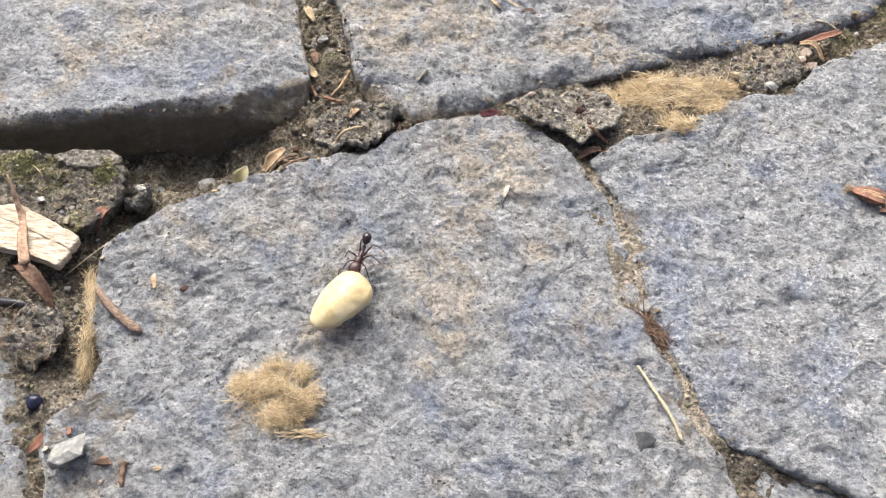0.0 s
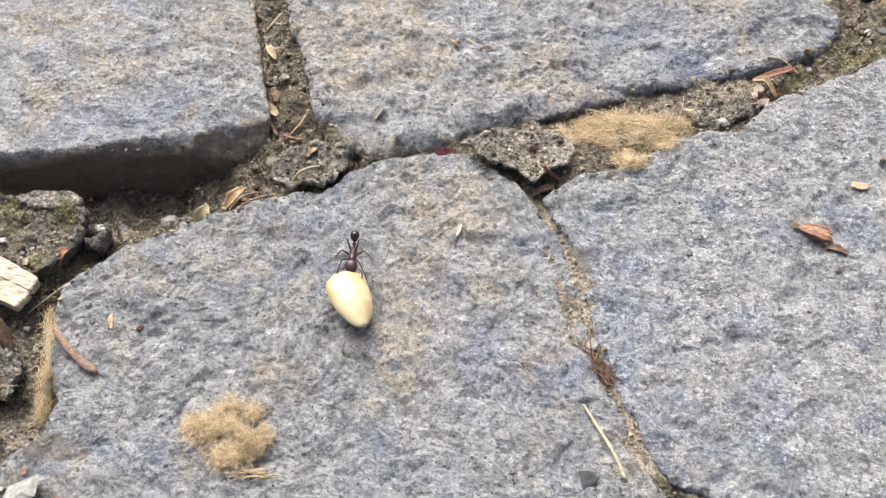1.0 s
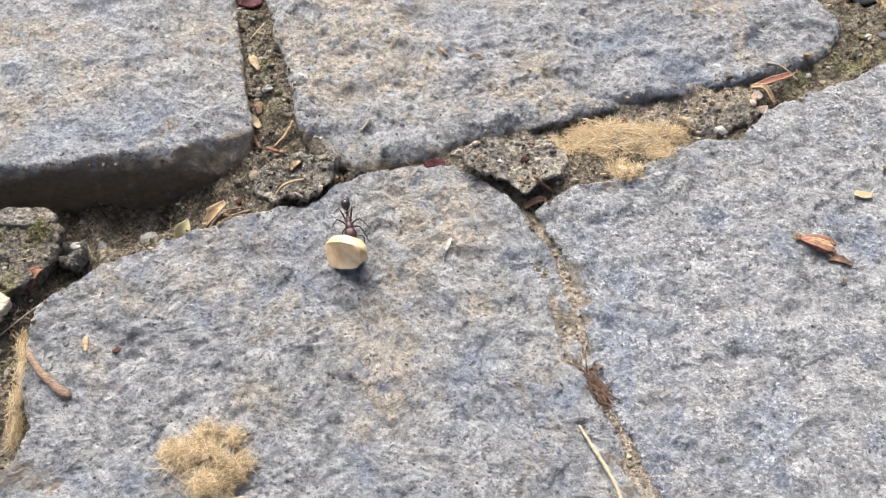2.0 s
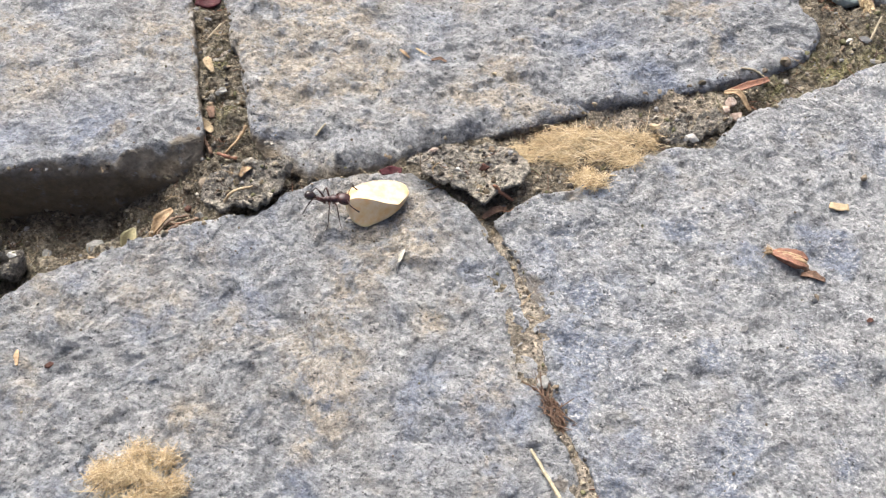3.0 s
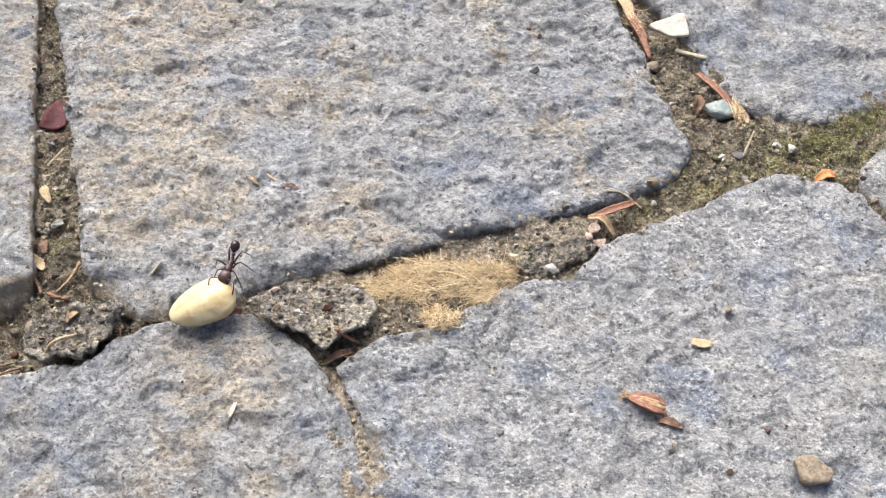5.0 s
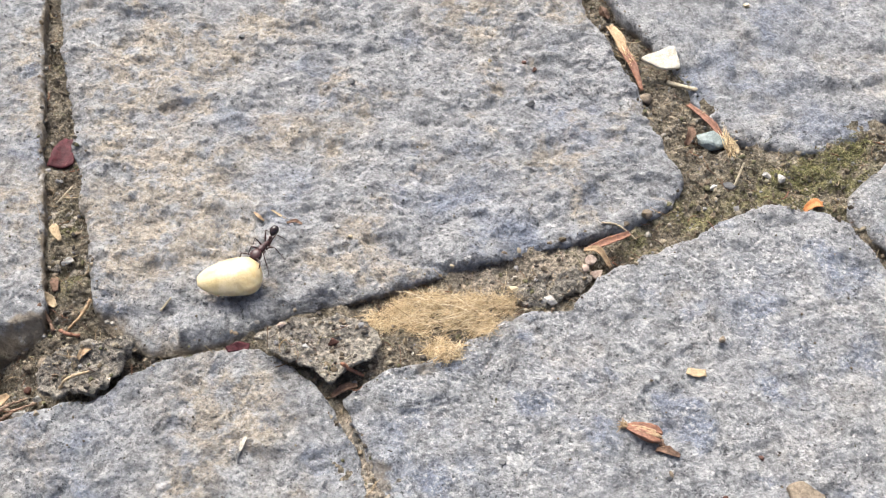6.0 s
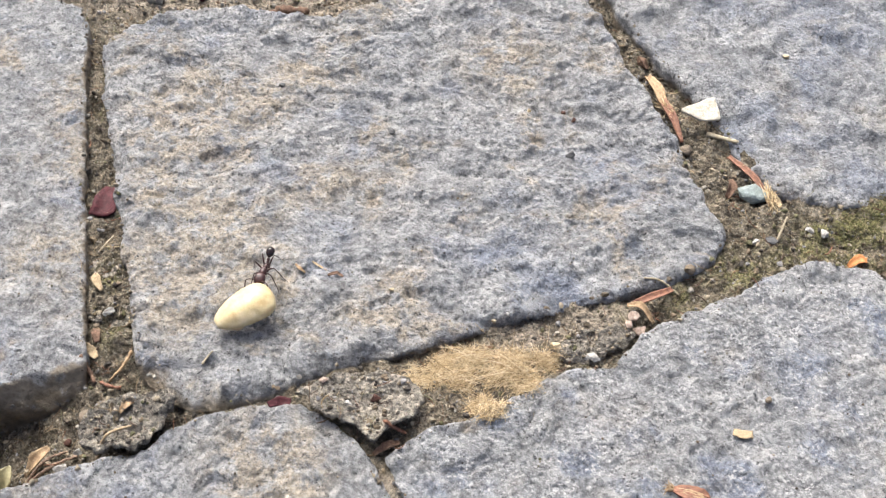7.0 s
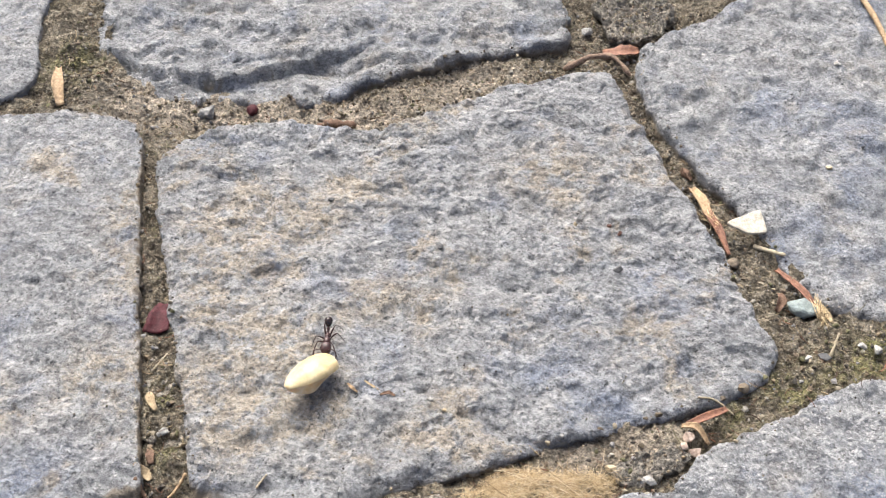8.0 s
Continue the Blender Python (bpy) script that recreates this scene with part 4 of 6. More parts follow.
def fibres(count, where, length, thick, rise, rng, flow=None, spread=1.0):
    """Fine curved fibres; where gives random starting places (x, y, base, thickness of the heap)."""
    verts, faces, k = [], [], 0
    for _ in range(count):
        x, y, base, heap = where(rng)
        a = rng.uniform(0, 2 * np.pi) if flow is None else flow + rng.normal() * spread
        d = np.array((np.cos(a), np.sin(a), rng.normal() * 0.3))
        size = length * rng.uniform(0.4, 1.3)
        bend = rng.normal(size=3) * 0.55
        z = base + heap * rng.uniform(0, 1)
        t = np.linspace(-0.5, 0.5, 6)[:, None]
        p = np.array((x, y, z)) + size * (t * d + (t * t - 0.08) * bend)
        p[:, 2] = np.maximum(p[:, 2], base + 0.05) + rise * np.abs(t[:, 0])
        v, f = tube(p, thick * rng.uniform(0.6, 1.3) * np.array((0.7, 1, 1, 1, 0.9, 0.5)), 3)
        verts.append(v)
        faces += [[i + k for i in face] for face in f]
        k += len(v)
    return np.vstack(verts), faces


def height_table(lo, hi, cell=0.4):
    """The heights within a rectangle, worked out once."""
    gx, gy = np.arange(lo[0] - 4, hi[0] + 4, cell), np.arange(lo[1] - 4, hi[1] + 4, cell)
    x, y = np.meshgrid(gx, gy)
    z = top_height(x.ravel(), y.ravel()).reshape(x.shape)
    return lambda a, b: float(z[int(np.clip(round((b - gy[0]) / cell), 0, len(gy) - 1)), int(np.clip(round((a - gx[0]) / cell), 0, len(gx) - 1))])


def in_outline(outline, heap):
    p = np.array(outline, float)
    lo, hi = p.min(0), p.max(0)
    c = p.mean(0)
    height = height_table(lo, hi)

    def where(rng):
        while True:
            x, y = rng.uniform(lo, hi)
            if within(np.array([x]), np.array([y]), p)[0]:
                break
        edge = np.hypot(x - c[0], y - c[1]) / np.hypot(*((hi - lo) / 2))
        return x, y, height(x, y), heap * max(0.15, 1 - edge**2)
    return where


def clumped(outline, heap, count, rng):
    # fibres gathered in uneven clumps
    inside = in_outline(outline, heap)
    centres = [inside(rng) for _ in range(count)]
    height = height_table(np.min(outline, 0), np.max(outline, 0))

    def where(r):
        x, y, base, h = centres[r.randint(count)]
        x, y = x + r.normal() * 0.75, y + r.normal() * 0.75
        return x, y, height(x, y), h
    return where


def clod(label, outline, z, depth, strength, shift, edge=0.8, ragged=0.9, slope=(0, 0), material=CRUST, rim=0.0, crumbs=14):
    c = np.mean(outline, 0)

    def relief(p):
        h = 2.2 * fbm(p, 5, 4, 0.62, shift)
        z = strength * (0.5 * h + 0.7 * (np.floor(h) + smooth(h - np.floor(h), 0.4, 0.7)) + 1.3 * fbm(p, 1.7, 4, 0.72, shift + 4) - 1.5 * np.clip(fbm(p, 2.6, 3, 0.6, shift + 7) - 0.15, 0, 1))
        if rim:
            gap = np.full(len(p), 99.0)
            o = np.array(outline, float)
            for a, b in zip(o, np.roll(o, -1, 0)):
                t = np.clip(((p[:, :2] - a) @ (b - a)) / ((b - a) @ (b - a)), 0, 1)
                gap = np.minimum(gap, np.linalg.norm(p[:, :2] - a - t[:, None] * (b - a), axis=1))
            z = z + rim * np.exp(-(gap / 1.3) ** 2) * (0.6 + 1.2 * fbm(p, 3.5, 3, 0.6, shift + 13))
        return z
    plane = lambda x, y: z + slope[0] * (x - c[0]) + slope[1] * (y - c[1])
    CLODS.append((outline, plane, relief, shift))
    v, f, _ = slab_mesh(outline, plane, 0.34, edge, depth, relief, ragged, None, 0.25, shift, 0.9)
    ob = grounded("soil_clod", (v, f), material, label, "soil clod")
    # crumbs stuck to the clod
    rng = np.random.RandomState(int(shift) + 1)
    o = np.array(outline, float)
    for k in range(crumbs):
        i = rng.randint(len(o))
        at = c + (o[i] + (o[(i + 1) % len(o)] - o[i]) * rng.uniform() - c) * rng.uniform(0.15, 1.0) ** 0.6 * 0.97
        r = 0.22 + 0.5 * rng.uniform() ** 3
        z0 = float((plane(at[:1], at[1:]) + relief(np.array([[at[0], at[1], shift]])))[0])
        bit = new("crumb", crumb_mesh(k % 6, material))
        bit.parent = ob
        bit.matrix_basis = pose(at[0] * MM - ob.location.x, at[1] * MM - ob.location.y, (z0 + 0.15 * r) * MM - ob.location.z, 40 * rng.uniform(), 40 * rng.uniform(), 360 * rng.uniform()) @ Matrix.Diagonal((r, r * rng.uniform(0.6, 1), r * rng.uniform(0.5, 0.8), 1))
    return ob


CRUMBS = {}


def crumb_mesh(kind, material):
    if (kind, material) not in CRUMBS:
        v, f = blob((0, 0, 0), (1, 1, 1), 0, 7, 8)
        v = v * (1 + 0.55 * fbm(v + 7.3 * kind, 1.1, 2, 0.6)[:, None])
        me = bpy.data.meshes.new("crumb")
        me.from_pydata([tuple(q) for q in (v * MM).tolist()], [], f)
        me.materials.append(material)
        CRUMBS[kind, material] = me
    return CRUMBS[kind, material]


def loose_bits():
    # crusts of earth
    clod("grey-brown crust of dry soil curling over the stone joint", [(8.6, 36.4), (12.6, 38.8), (16.5, 40.6), (21.2, 41.2), (27.2, 39), (27.4, 35.4), (24.6, 32.2), (21.8, 29.4), (19.2, 31), (14.5, 33.4)], 1.5, 0.9, 0.3, 3.0, 0.12, 1.0, (0.0, -0.06), CRUST, 0.5, 22)
    clod("crumbling lump of dry soil in the stone joint", [(-24, 28.2), (-21.6, 32), (-16.2, 33.4), (-12.8, 34.8), (-10.4, 32.8), (-11.2, 30), (-12.4, 26.4), (-15.2, 24.8), (-19.4, 24.6), (-22.6, 25.4)], 0.1, 1.6, 0.5, 8.0, 0.12, 1.1, (0.12, 0.03), CRUST, 0.9, 26)
    clod("grey mossy block of dry soil under the stone face", [(-82, 13.5), (-66.4, 15.4), (-57, 16.4), (-53.4, 13.4), (-53, 6), (-55.6, 3), (-59, 2), (-66, 3), (-76, 1)], 0.6, 6, 0.5, 13.0, 0.25, 1.5, (0, 0.03), BLOCK, 0.5, 40)
    clod("grey-brown crumbly soil clod beside the paving stone", [(-64.2, -13.6), (-59.6, -11.8), (-54.6, -14.6), (-54, -19.6), (-57.8, -21.8), (-61.6, -19.6)], 0.4, 2.5, 0.7, 18.0, 0.2, 1.5, (0, 0), CRUST, 0.5, 30)
    clod("small dark soil crumb by the paving stone", [(-52.6, 12.6), (-49.6, 13.2), (-47.6, 11), (-49.4, 8.6), (-52.4, 9.4)], -1.2, 3, 1.0, 23.0, 0.7, 0.7)
    clod("thin soil crust along the stone edge", [(49, 50.6), (54, 54), (60, 56.4), (62.5, 54.5), (60.5, 51), (55, 48.4), (50, 47.6)], -0.6, 2.2, 0.6, 28.0, 0.6, 0.9)
    clod("pale soil patch on the chipped stone edge", [(26.4, 22.6), (30.6, 22), (33.4, 18.4), (34, 14.6), (32.6, 11.4), (30.4, 11.6), (28.4, 16.8)], -0.9, 2.2, 0.45, 36.0, 0.4, 0.7)
    clod("flat patch of grey soil in the stone joint", [(-30.4, 50), (-27.4, 48), (-23.4, 46.6), (-21.4, 48.6), (-24.8, 57), (-28.4, 61.6), (-32.2, 62)], -4.0, 2, 0.5, 31.0, 0.5, 0.8)

    clod("brown mound of soil in the far joint", [(47, 188), (49.4, 178), (53.6, 172.6), (59.6, 172.4), (63.6, 177), (68, 187), (60, 194)], -4.4, 3, 0.8, 41.0, 0.3, 1.2)

    # wood chip, splinter, stems by the soil
    halves = []
    for k, edge_line in enumerate(([(-71.5, 2.6), (-67.4, 3.9), (-67.1, 4), (-66.7, 3.8), (-61, 1.7), (-56.4, -0.3), (-56, -0.5), (-56.1, -0.9), (-56.4, -2.2), (-56.5, -2.5), (-57, -2.4), (-62, -0.7), (-68, 1.1)], [(-72, 1.8), (-68, 0.75), (-62, -1.1), (-57, -2.8), (-56.6, -2.9), (-56.7, -3.5), (-57.3, -5.4), (-57.4, -5.8), (-57.9, -5.7), (-63, -4.4), (-69.4, -3.5)])):
        v, f, _ = slab_mesh(edge_line, lambda x, y: 0 * x - 0.3 * k, 0.3, 0.15, 1.5, lambda p: 0.3 * fbm(p @ np.array(((0.92, 0.4, 0), (-0.4, 0.92, 0), (0, 0, 1))).T * np.array((0.25, 1.8, 1)), 2.0, 4, 0.7), 0.16, None, 0.0, 3.0 + k, 0.25)
        halves.append((v, f))
    chip = grounded("wood_chip", join(*halves), PALE_WOOD, "pale split wood chip lying on the soil", "wood chip")
    chip.location.z = 0.6 * MM
    chip.rotation_euler = (radians(-6), radians(4), 0)
    scale("bark_splinter", "pale brown bark splinter leaning on the wood chip", LIGHT_BARK, [(-67.6, 6.2, 7.4), (-65.4, 1.8, 6.8), (-63.4, -2.8, 6.4), (-61.6, -6.8, 5.6)], [0.08, 0.55, 0.75, 0.85], 0.25, 0.6, "bark", 0.1, 2)
    scale("curled_bract", "brown curled bract below the wood chip", BARK, [(-63.4, -6.4, 4.6), (-60.4, -8.2, 5.0), (-58, -10.2, 3.6), (-56.8, -12.6, 1.0)], [0.5, 1.15, 0.9, 0.25], 0.9, 0.25, "bract", 0.08, 102)
    twig("grass_stem", "thin grey dry stem over the stone edge", STRAW, [(-57.6, -5, 0.5), (-53, 1, 1.8), (-49.2, 6.8, 1.2)], 0.13, 0.08, "stem", 0.1, 3)
    twig("black_stick", "short black stick half sunk in the soil", BLACK_STICK, [(-69, -10.8, 0.4), (-63, -11.2, 0.7), (-56.8, -11.8, 0.4)], 0.75, 0.55, "stick", 0.12, 4)
    twig("woody_stem", "short brown woody stem resting on the stone", STEM, [(-52.4, -5.8, 0.9), (-50.4, -8.6, 0.9), (-46.6, -11.9, 0.8), (-42.4, -14.4, 0.6)], 0.45, 0.7, "stem", 0.07, 5)
    scale("seed_husk", "brown seed husk in a dark hole of the soil", RUST_BRACT, [(-53.4, 6.8, 1.2), (-54.2, 5.2, 1.4), (-54.9, 3, 0.8)], [0.2, 0.95, 0.35], 0.5, 0.2, "husk", 0.05, 6)
    scale("leaf_fragment", "brown dry leaf fragment beside a pebble", RUST_BRACT, [(-54.4, -33.4, 0.5), (-51.4, -31.2, 0.8), (-47.9, -30.6, 0.7)], [0.4, 0.85, 0.5], 0.25, 0.14, "leaf", 0.25, 7)
    pebble("pebble", "angular pale grey pebble on the stone corner", GREY_PEBBLE, (3.9, 3.0, 2.3), -45.9, -34.2, 25, 3, None, (0, 0), 9)
    pebble("bark_bit", "brown rounded bark bit on the stone", BARK, (1.5, 0.9, 0.7), -41.6, -34.8, 10, 4, None, (0, 0), 14, "bark")
    twig("bark_sliver", "thin brown bark sliver on the stone", BARK, [(-39, -34.2, 0.4), (-38.8, -36, 0.5), (-38.3, -37.8, 0.3)], 0.45, 0.3, "bark", 0.2, 8)
    pebble("wood_crumb", "tiny tan wood crumb on the stone", TAN_FLAKE, (0.8, 0.35, 0.3), -34.1, -34.8, 15, 5, None, (0, 0), 12, "wood crumb")
    pebble("wood_crumb", "tiny pale wood crumb on the stone", CRUMB, (0.55, 0.45, 0.35), -41.5, -37.2, 40, 6, None, (0, 0), 12, "wood crumb")
    bead("blue_bead", "shiny blue-black seed in the soil", BLUE_BEAD, 1.15, -55.3, -26.4, 0.1, "seed", 1)
    pebble("grit", "small white grit on the soil", WHITE_GRIT, (0.65, 0.5, 0.4), -49.2, -26, 10, 7, None, (0, 0), 12, "grit")
    # bits on the first stone
    pebble("grit", "small white grit on the grey stone", WHITE_GRIT, (0.6, 0.42, 0.35), -47.4, -8.2, 60, 8, None, (0, 0), 12, "grit")
    pebble("bark_bit", "tiny dark red bark bit on the stone", RED_BIT, (0.75, 0.55, 0.5), -38, -5.9, 30, 9, None, (0, 0), 12, "bark")
    scale("husk_flake", "tiny tan husk flake on the stone", TAN_BRACT, [(-43.2, -4.2, 0.3), (-42.8, -5.4, 0.4), (-42.3, -6.8, 0.2)], [0.15, 0.45, 0.15], 0.3, 0.1, "husk", 0.1, 9)
    pebble("grit", "small dark grit on the grey stone", DARK_PEBBLE, (0.6, 0.8, 0.3), -47, -3.3, 0, 10, None, (0, 0), 12, "grit")
    pebble("grit", "small dark grit on the grey stone", DARK_PEBBLE, (0.75, 0.55, 0.3), -45.6, -5.9, 40, 11, None, (0, 0), 12, "grit")
    pebble("grit", "small dark grit on the grey stone", DARK_PEBBLE, (0.7, 0.45, 0.4), -22.3, -6.5, 20, 12, None, (0, 0), 12, "grit")
    scale("white_flake", "small white husk flake on the stone", PALE_CHIP, [(9.7, 17.2, 0.4), (10, 18.4, 0.7), (10.4, 19.6, 0.5)], [0.1, 0.38, 0.08], 0.3, 0.12, "husk", 0.08, 10)
    twig("dark_stalk", "tiny dark stalk beneath the white flake", DARK_PEBBLE, [(9.9, 17.6, 0.3), (9.6, 16.6, 0.3), (9.8, 15.7, 0.2)], 0.25, 0.15, "stalk", 0.2, 11)
    twig("straw", "pale dry straw lying on the stone", STRAW, [(32.1, -10.4, 0.5), (34, -13.2, 0.6), (36.8, -17.3, 0.6), (38.8, -21.2, 0.5)], 0.22, 0.3, "straw", 0.1, 12)
    pebble("pebble", "small dark grey pebble on the stone", DARK_PEBBLE, (1.9, 1.8, 1.3), 33, -22.2, 15, 13, None, (0, 0), 14)
    pebble("pebble", "small pale pebble wedged in the stone crack", GREY_PEBBLE, (1.0, 1.15, 0.8), 33.2, 0.2, 30, 14)
    v, f, _ = slab_mesh([(-65, 15), (-60.2, 16.8), (-55.4, 17.2), (-54, 16.4), (-54.2, 14.8), (-58.2, 13.8), (-63.7, 13.2)], lambda x, y: 0 * x, 0.35, 0.25, 1.2, lambda p: 0.4 * fbm(p, 2.4, 4, 0.65), 0.9, None, 0.1, 6.0, 0.4)
    shard = grounded("soil_flake", (v, f), CRUST, "flat pale grey flake of crust lying on the mossy block", "soil flake")
    shard.location.z = 0.0
    # in the deep gap under the thick stone
    scale("leaf_husk", "dry olive leaf husk in the dark gap", OLIVE_HUSK, [(-37.6, 20.6, 0.3), (-36.6, 22, 2.4), (-36, 23.6, 4.0)], [1.2, 1.7, 0.2], 0.35, 0.25, "husk", 0.05, 13)
    scale("seed_husk", "brown pointed husk in the dark gap", TAN_BRACT, [(-33.2, 22.2, 0.6), (-30.9, 23.8, 1.6), (-29.2, 25.8, 2.0)], [0.25, 1.25, 0.4], 0.55, 0.25, "husk", 0.05, 14)
    for k, pts in enumerate(([(-35, 18.6, 0.5), (-31, 20.8, 0.9), (-27.6, 22.8, 0.7), (-24.8, 25.2, 0.5)], [(-34.2, 18, 0.3), (-31.6, 18.9, 0.6), (-28.4, 19.9, 0.5)], [(-33, 20.2, 0.9), (-29.4, 23.2, 1.2), (-27, 26.2, 0.8)])):
        twig("dry_twig", "brown dry twig lying along the stone edge", STEM if k != 1 else TAN_BRACT, pts, 0.3, 0.2, "stem", 0.25, 15 + k, "stems in the gap")
    pebble("pebble", "small white pebble on the stone edge", WHITE_GRIT, (1.2, 0.9, 0.8), -26.6, 22.6, 20, 18)
    pebble("pebble", "small pale pebble among brown stems", GREY_PEBBLE, (0.8, 0.9, 0.7), -25, 25.6, 20, 19)
    bead("berry_scrap", "dark red berry scrap in the gap", RED_BIT, 0.6, -28, 28.2, 0.2, "berry", 2, 0.7)
    pebble("pebble", "rounded pale pebble in the dark gap", GREY_PEBBLE, (2.2, 1.4, 1.0), -43.4, 21.6, 20, 20, 0.3, (0, 0), 26)
    pebble("pebble", "small grey pebble in the dark gap", GREY_PEBBLE, (1.2, 1.1, 1.0), -40.4, 20.4, 50, 21)
    pebble("pebble", "small dusty grey pebble in the gap", GREY_PEBBLE, (1.0, 1.1, 0.8), -52, 20, 10, 22, None, (0, 0), 20)
    pebble("grit", "pale grit on the stone edge soil", WHITE_GRIT, (1.1, 0.8, 0.6), -49.6, 11.6, 10, 23, None, (0, 0), 12, "grit")
    pebble("grit", "pale grit on the mossy soil", WHITE_GRIT, (0.8, 1.1, 0.6), -64.6, 6.4, 10, 24, None, (0, 0), 12, "grit")
    pebble("bark_bit", "tan bark bit at the stone rim", TAN_FLAKE, (0.7, 0.5, 0.4), -37.6, 12.6, 10, 25, None, (0, 0), 12, "bark")
    bead("soil_ball", "round dark soil ball beside the stone corner", DULL, 1.0, -25.3, 31.4, 0.3, "soil ball", 3, 0.75)
    twig("yellow_stem", "yellowish dry stem across the soil lump", TAN_FLAKE, [(-21.6, 24.4, 0.5), (-18.8, 26, 1.2), (-15.4, 28, 1.6)], 0.3, 0.2, "stem", 0.2, 19)
    scale("leaf_scrap", "tan leaf scrap on the soil lump", TAN_BRACT, [(-18.4, 30.6, 0.3), (-17.4, 31.6, 0.6), (-16.6, 32.8, 0.3)], [0.3, 0.7, 0.3], 0.3, 0.15, "leaf", 0.1, 20)
    # in the joint between the two upper stones
    scale("seed_husk", "pale tan seed husk in the soil joint", TAN_FLAKE, [(-31.4, 58, 0.5), (-30.6, 56.4, 0.9), (-29.2, 54.4, 0.4)], [0.25, 0.85, 0.35], 0.6, 0.25, "husk", 0.05, 21)
    scale("maroon_scale", "glossy maroon bud scale in the joint", MAROON, [(-34.8, 79.2, 0.6), (-35, 75.6, 1.6), (-34.8, 72, 0.8)], [1.5, 2.2, 2.3], 0.3, 0.3, "bud scale", 0.04, 22)
    twig("twig", "short brown twig in the soil joint", BARK, [(-28.4, 41.2, 0.6), (-26.8, 39.2, 0.9), (-25.4, 37.4, 0.5)], 0.34, 0.26, "twig", 0.25, 23)
    twig("twig", "slender tan twig in the soil joint", TAN_BRACT, [(-20.4, 43, 1.2), (-21.6, 40.4, 1.0), (-23.2, 37.8, 0.6)], 0.28, 0.2, "twig", 0.25, 24)
    twig("twig", "short reddish twig in the soil joint", RUST_BRACT, [(-24.4, 37.4, 0.6), (-22.4, 36.6, 0.8), (-20.8, 36.8, 0.5)], 0.3, 0.26, "twig", 0.25, 25)
    scale("leaf_scrap", "golden leaf scrap in the joint", TAN_FLAKE, [(-29.2, 43.4, 0.4), (-27.8, 43, 0.9), (-26.4, 41.8, 0.4)], [0.4, 0.9, 0.4], 0.4, 0.15, "leaf", 0.15, 26)
    scale("leaf_scrap", "brown leaf scrap in the joint", BARK, [(-28.2, 47.4, 0.4), (-27.4, 45.8, 1.0), (-27, 44.4, 0.4)], [0.3, 0.75, 0.4], 0.4, 0.15, "leaf", 0.15, 27)
    twig("fine_stem", "fine pale stem in the joint", STRAW, [(-32.4, 63.2, 0.5), (-30.6, 66.6, 1.4)], 0.18, 0.12, "stem", 0.1, 28)
    pebble("pebble", "small flat grey pebble in the joint", GREY_PEBBLE, (1.2, 0.9, 0.5), -26.8, 50.6, 40, 29)
    # along the long joint
    pebble("dry_berry", "shrivelled dark red berry on the soil crust", RED_BIT, (1.15, 0.8, 0.6), 21.2, 36.2, 25, 4, None, (0, 0), 11, "berry")
    twig("splinter", "rust coloured splinter under the crust", RUST_BRACT, [(23, 31.8, 1.0), (24.8, 31.9, 1.2), (26.4, 32, 0.9)], 0.34, 0.26, "splinter", 0.2, 30)
    scale("curled_bark", "brown curled bark in the crack", BARK, [(21.8, 28, 0.8), (23.6, 29.4, 1.6), (25.6, 30.4, 1.0)], [0.3, 0.7, 0.3], 0.7, 0.25, "bark", 0.1, 31)
    pebble("grit", "pale grit on the soil crust", WHITE_GRIT, (0.7, 0.6, 0.45), 17.1, 34.4, 0, 32, 1.0, (0, 0), 12, "grit")
    pebble("grit", "pale brown grit on the soil crust", CRUMB, (0.8, 0.5, 0.4), 12.6, 38.4, 20, 33, 1.0, (0, 0), 12, "grit")
    scale("leaf_scrap", "dull red leaf scrap under the stone edge", MAROON, [(4.4, 34.4, 0.6), (6, 35.4, 0.9), (7.6, 35.4, 0.6)], [0.5, 0.9, 0.6], 0.2, 0.18, "leaf", 0.1, 34)
    pebble("pebble", "white pebble at the stone edge", WHITE_GRIT, (1.35, 0.85, 0.8), 55.7, 48.9, -35, 35)
    pebble("pebble", "small brown pebble in the long joint", PEA_BEAD, (1.2, 0.9, 0.8), 49.4, 50.4, 10, 36)
    scale("red_bract", "rust red bract against the stone edge", RUST_BRACT, [(62.4, 60, 1.4), (65.8, 61.9, 2.1), (69.4, 63.9, 2.6)], [0.5, 0.75, 0.5], 0.5, 0.25, "bract", 0.04, 37)
    scale("tan_bract", "tan bract below the red one", TAN_BRACT, [(61.4, 59.6, 1.2), (63.8, 59.4, 1.5), (66.2, 57.4, 0.9)], [0.35, 0.7, 0.3], 0.6, 0.2, "bract", 0.04, 38)
    for k, (x, y, r) in enumerate(((62.4, 57.6, 1.2), (63.6, 55.6, 1.3), (64.2, 53.6, 1.0), (61.6, 55.8, 0.9))):
        pebble("crumb", "pinkish crumb of decayed wood", CRUMB, (r, r * 0.8, r * 0.75), x, y, 30 * k, 39 + k, 0.9, (0, 0), 16, "wood crumb", "crumbs by the red bract")
    twig("straw", "short straw bits beside the bracts", STRAW, [(64.4, 65.2, 0.6), (67.6, 65.6, 0.9), (71, 64, 0.7)], 0.2, 0.15, "straw", 0.2, 43)
    bead("tan_seed", "round tan seed at the stone corner", DULL, 0.95, 72.6, 68.4, 0.0, "seed", 5)
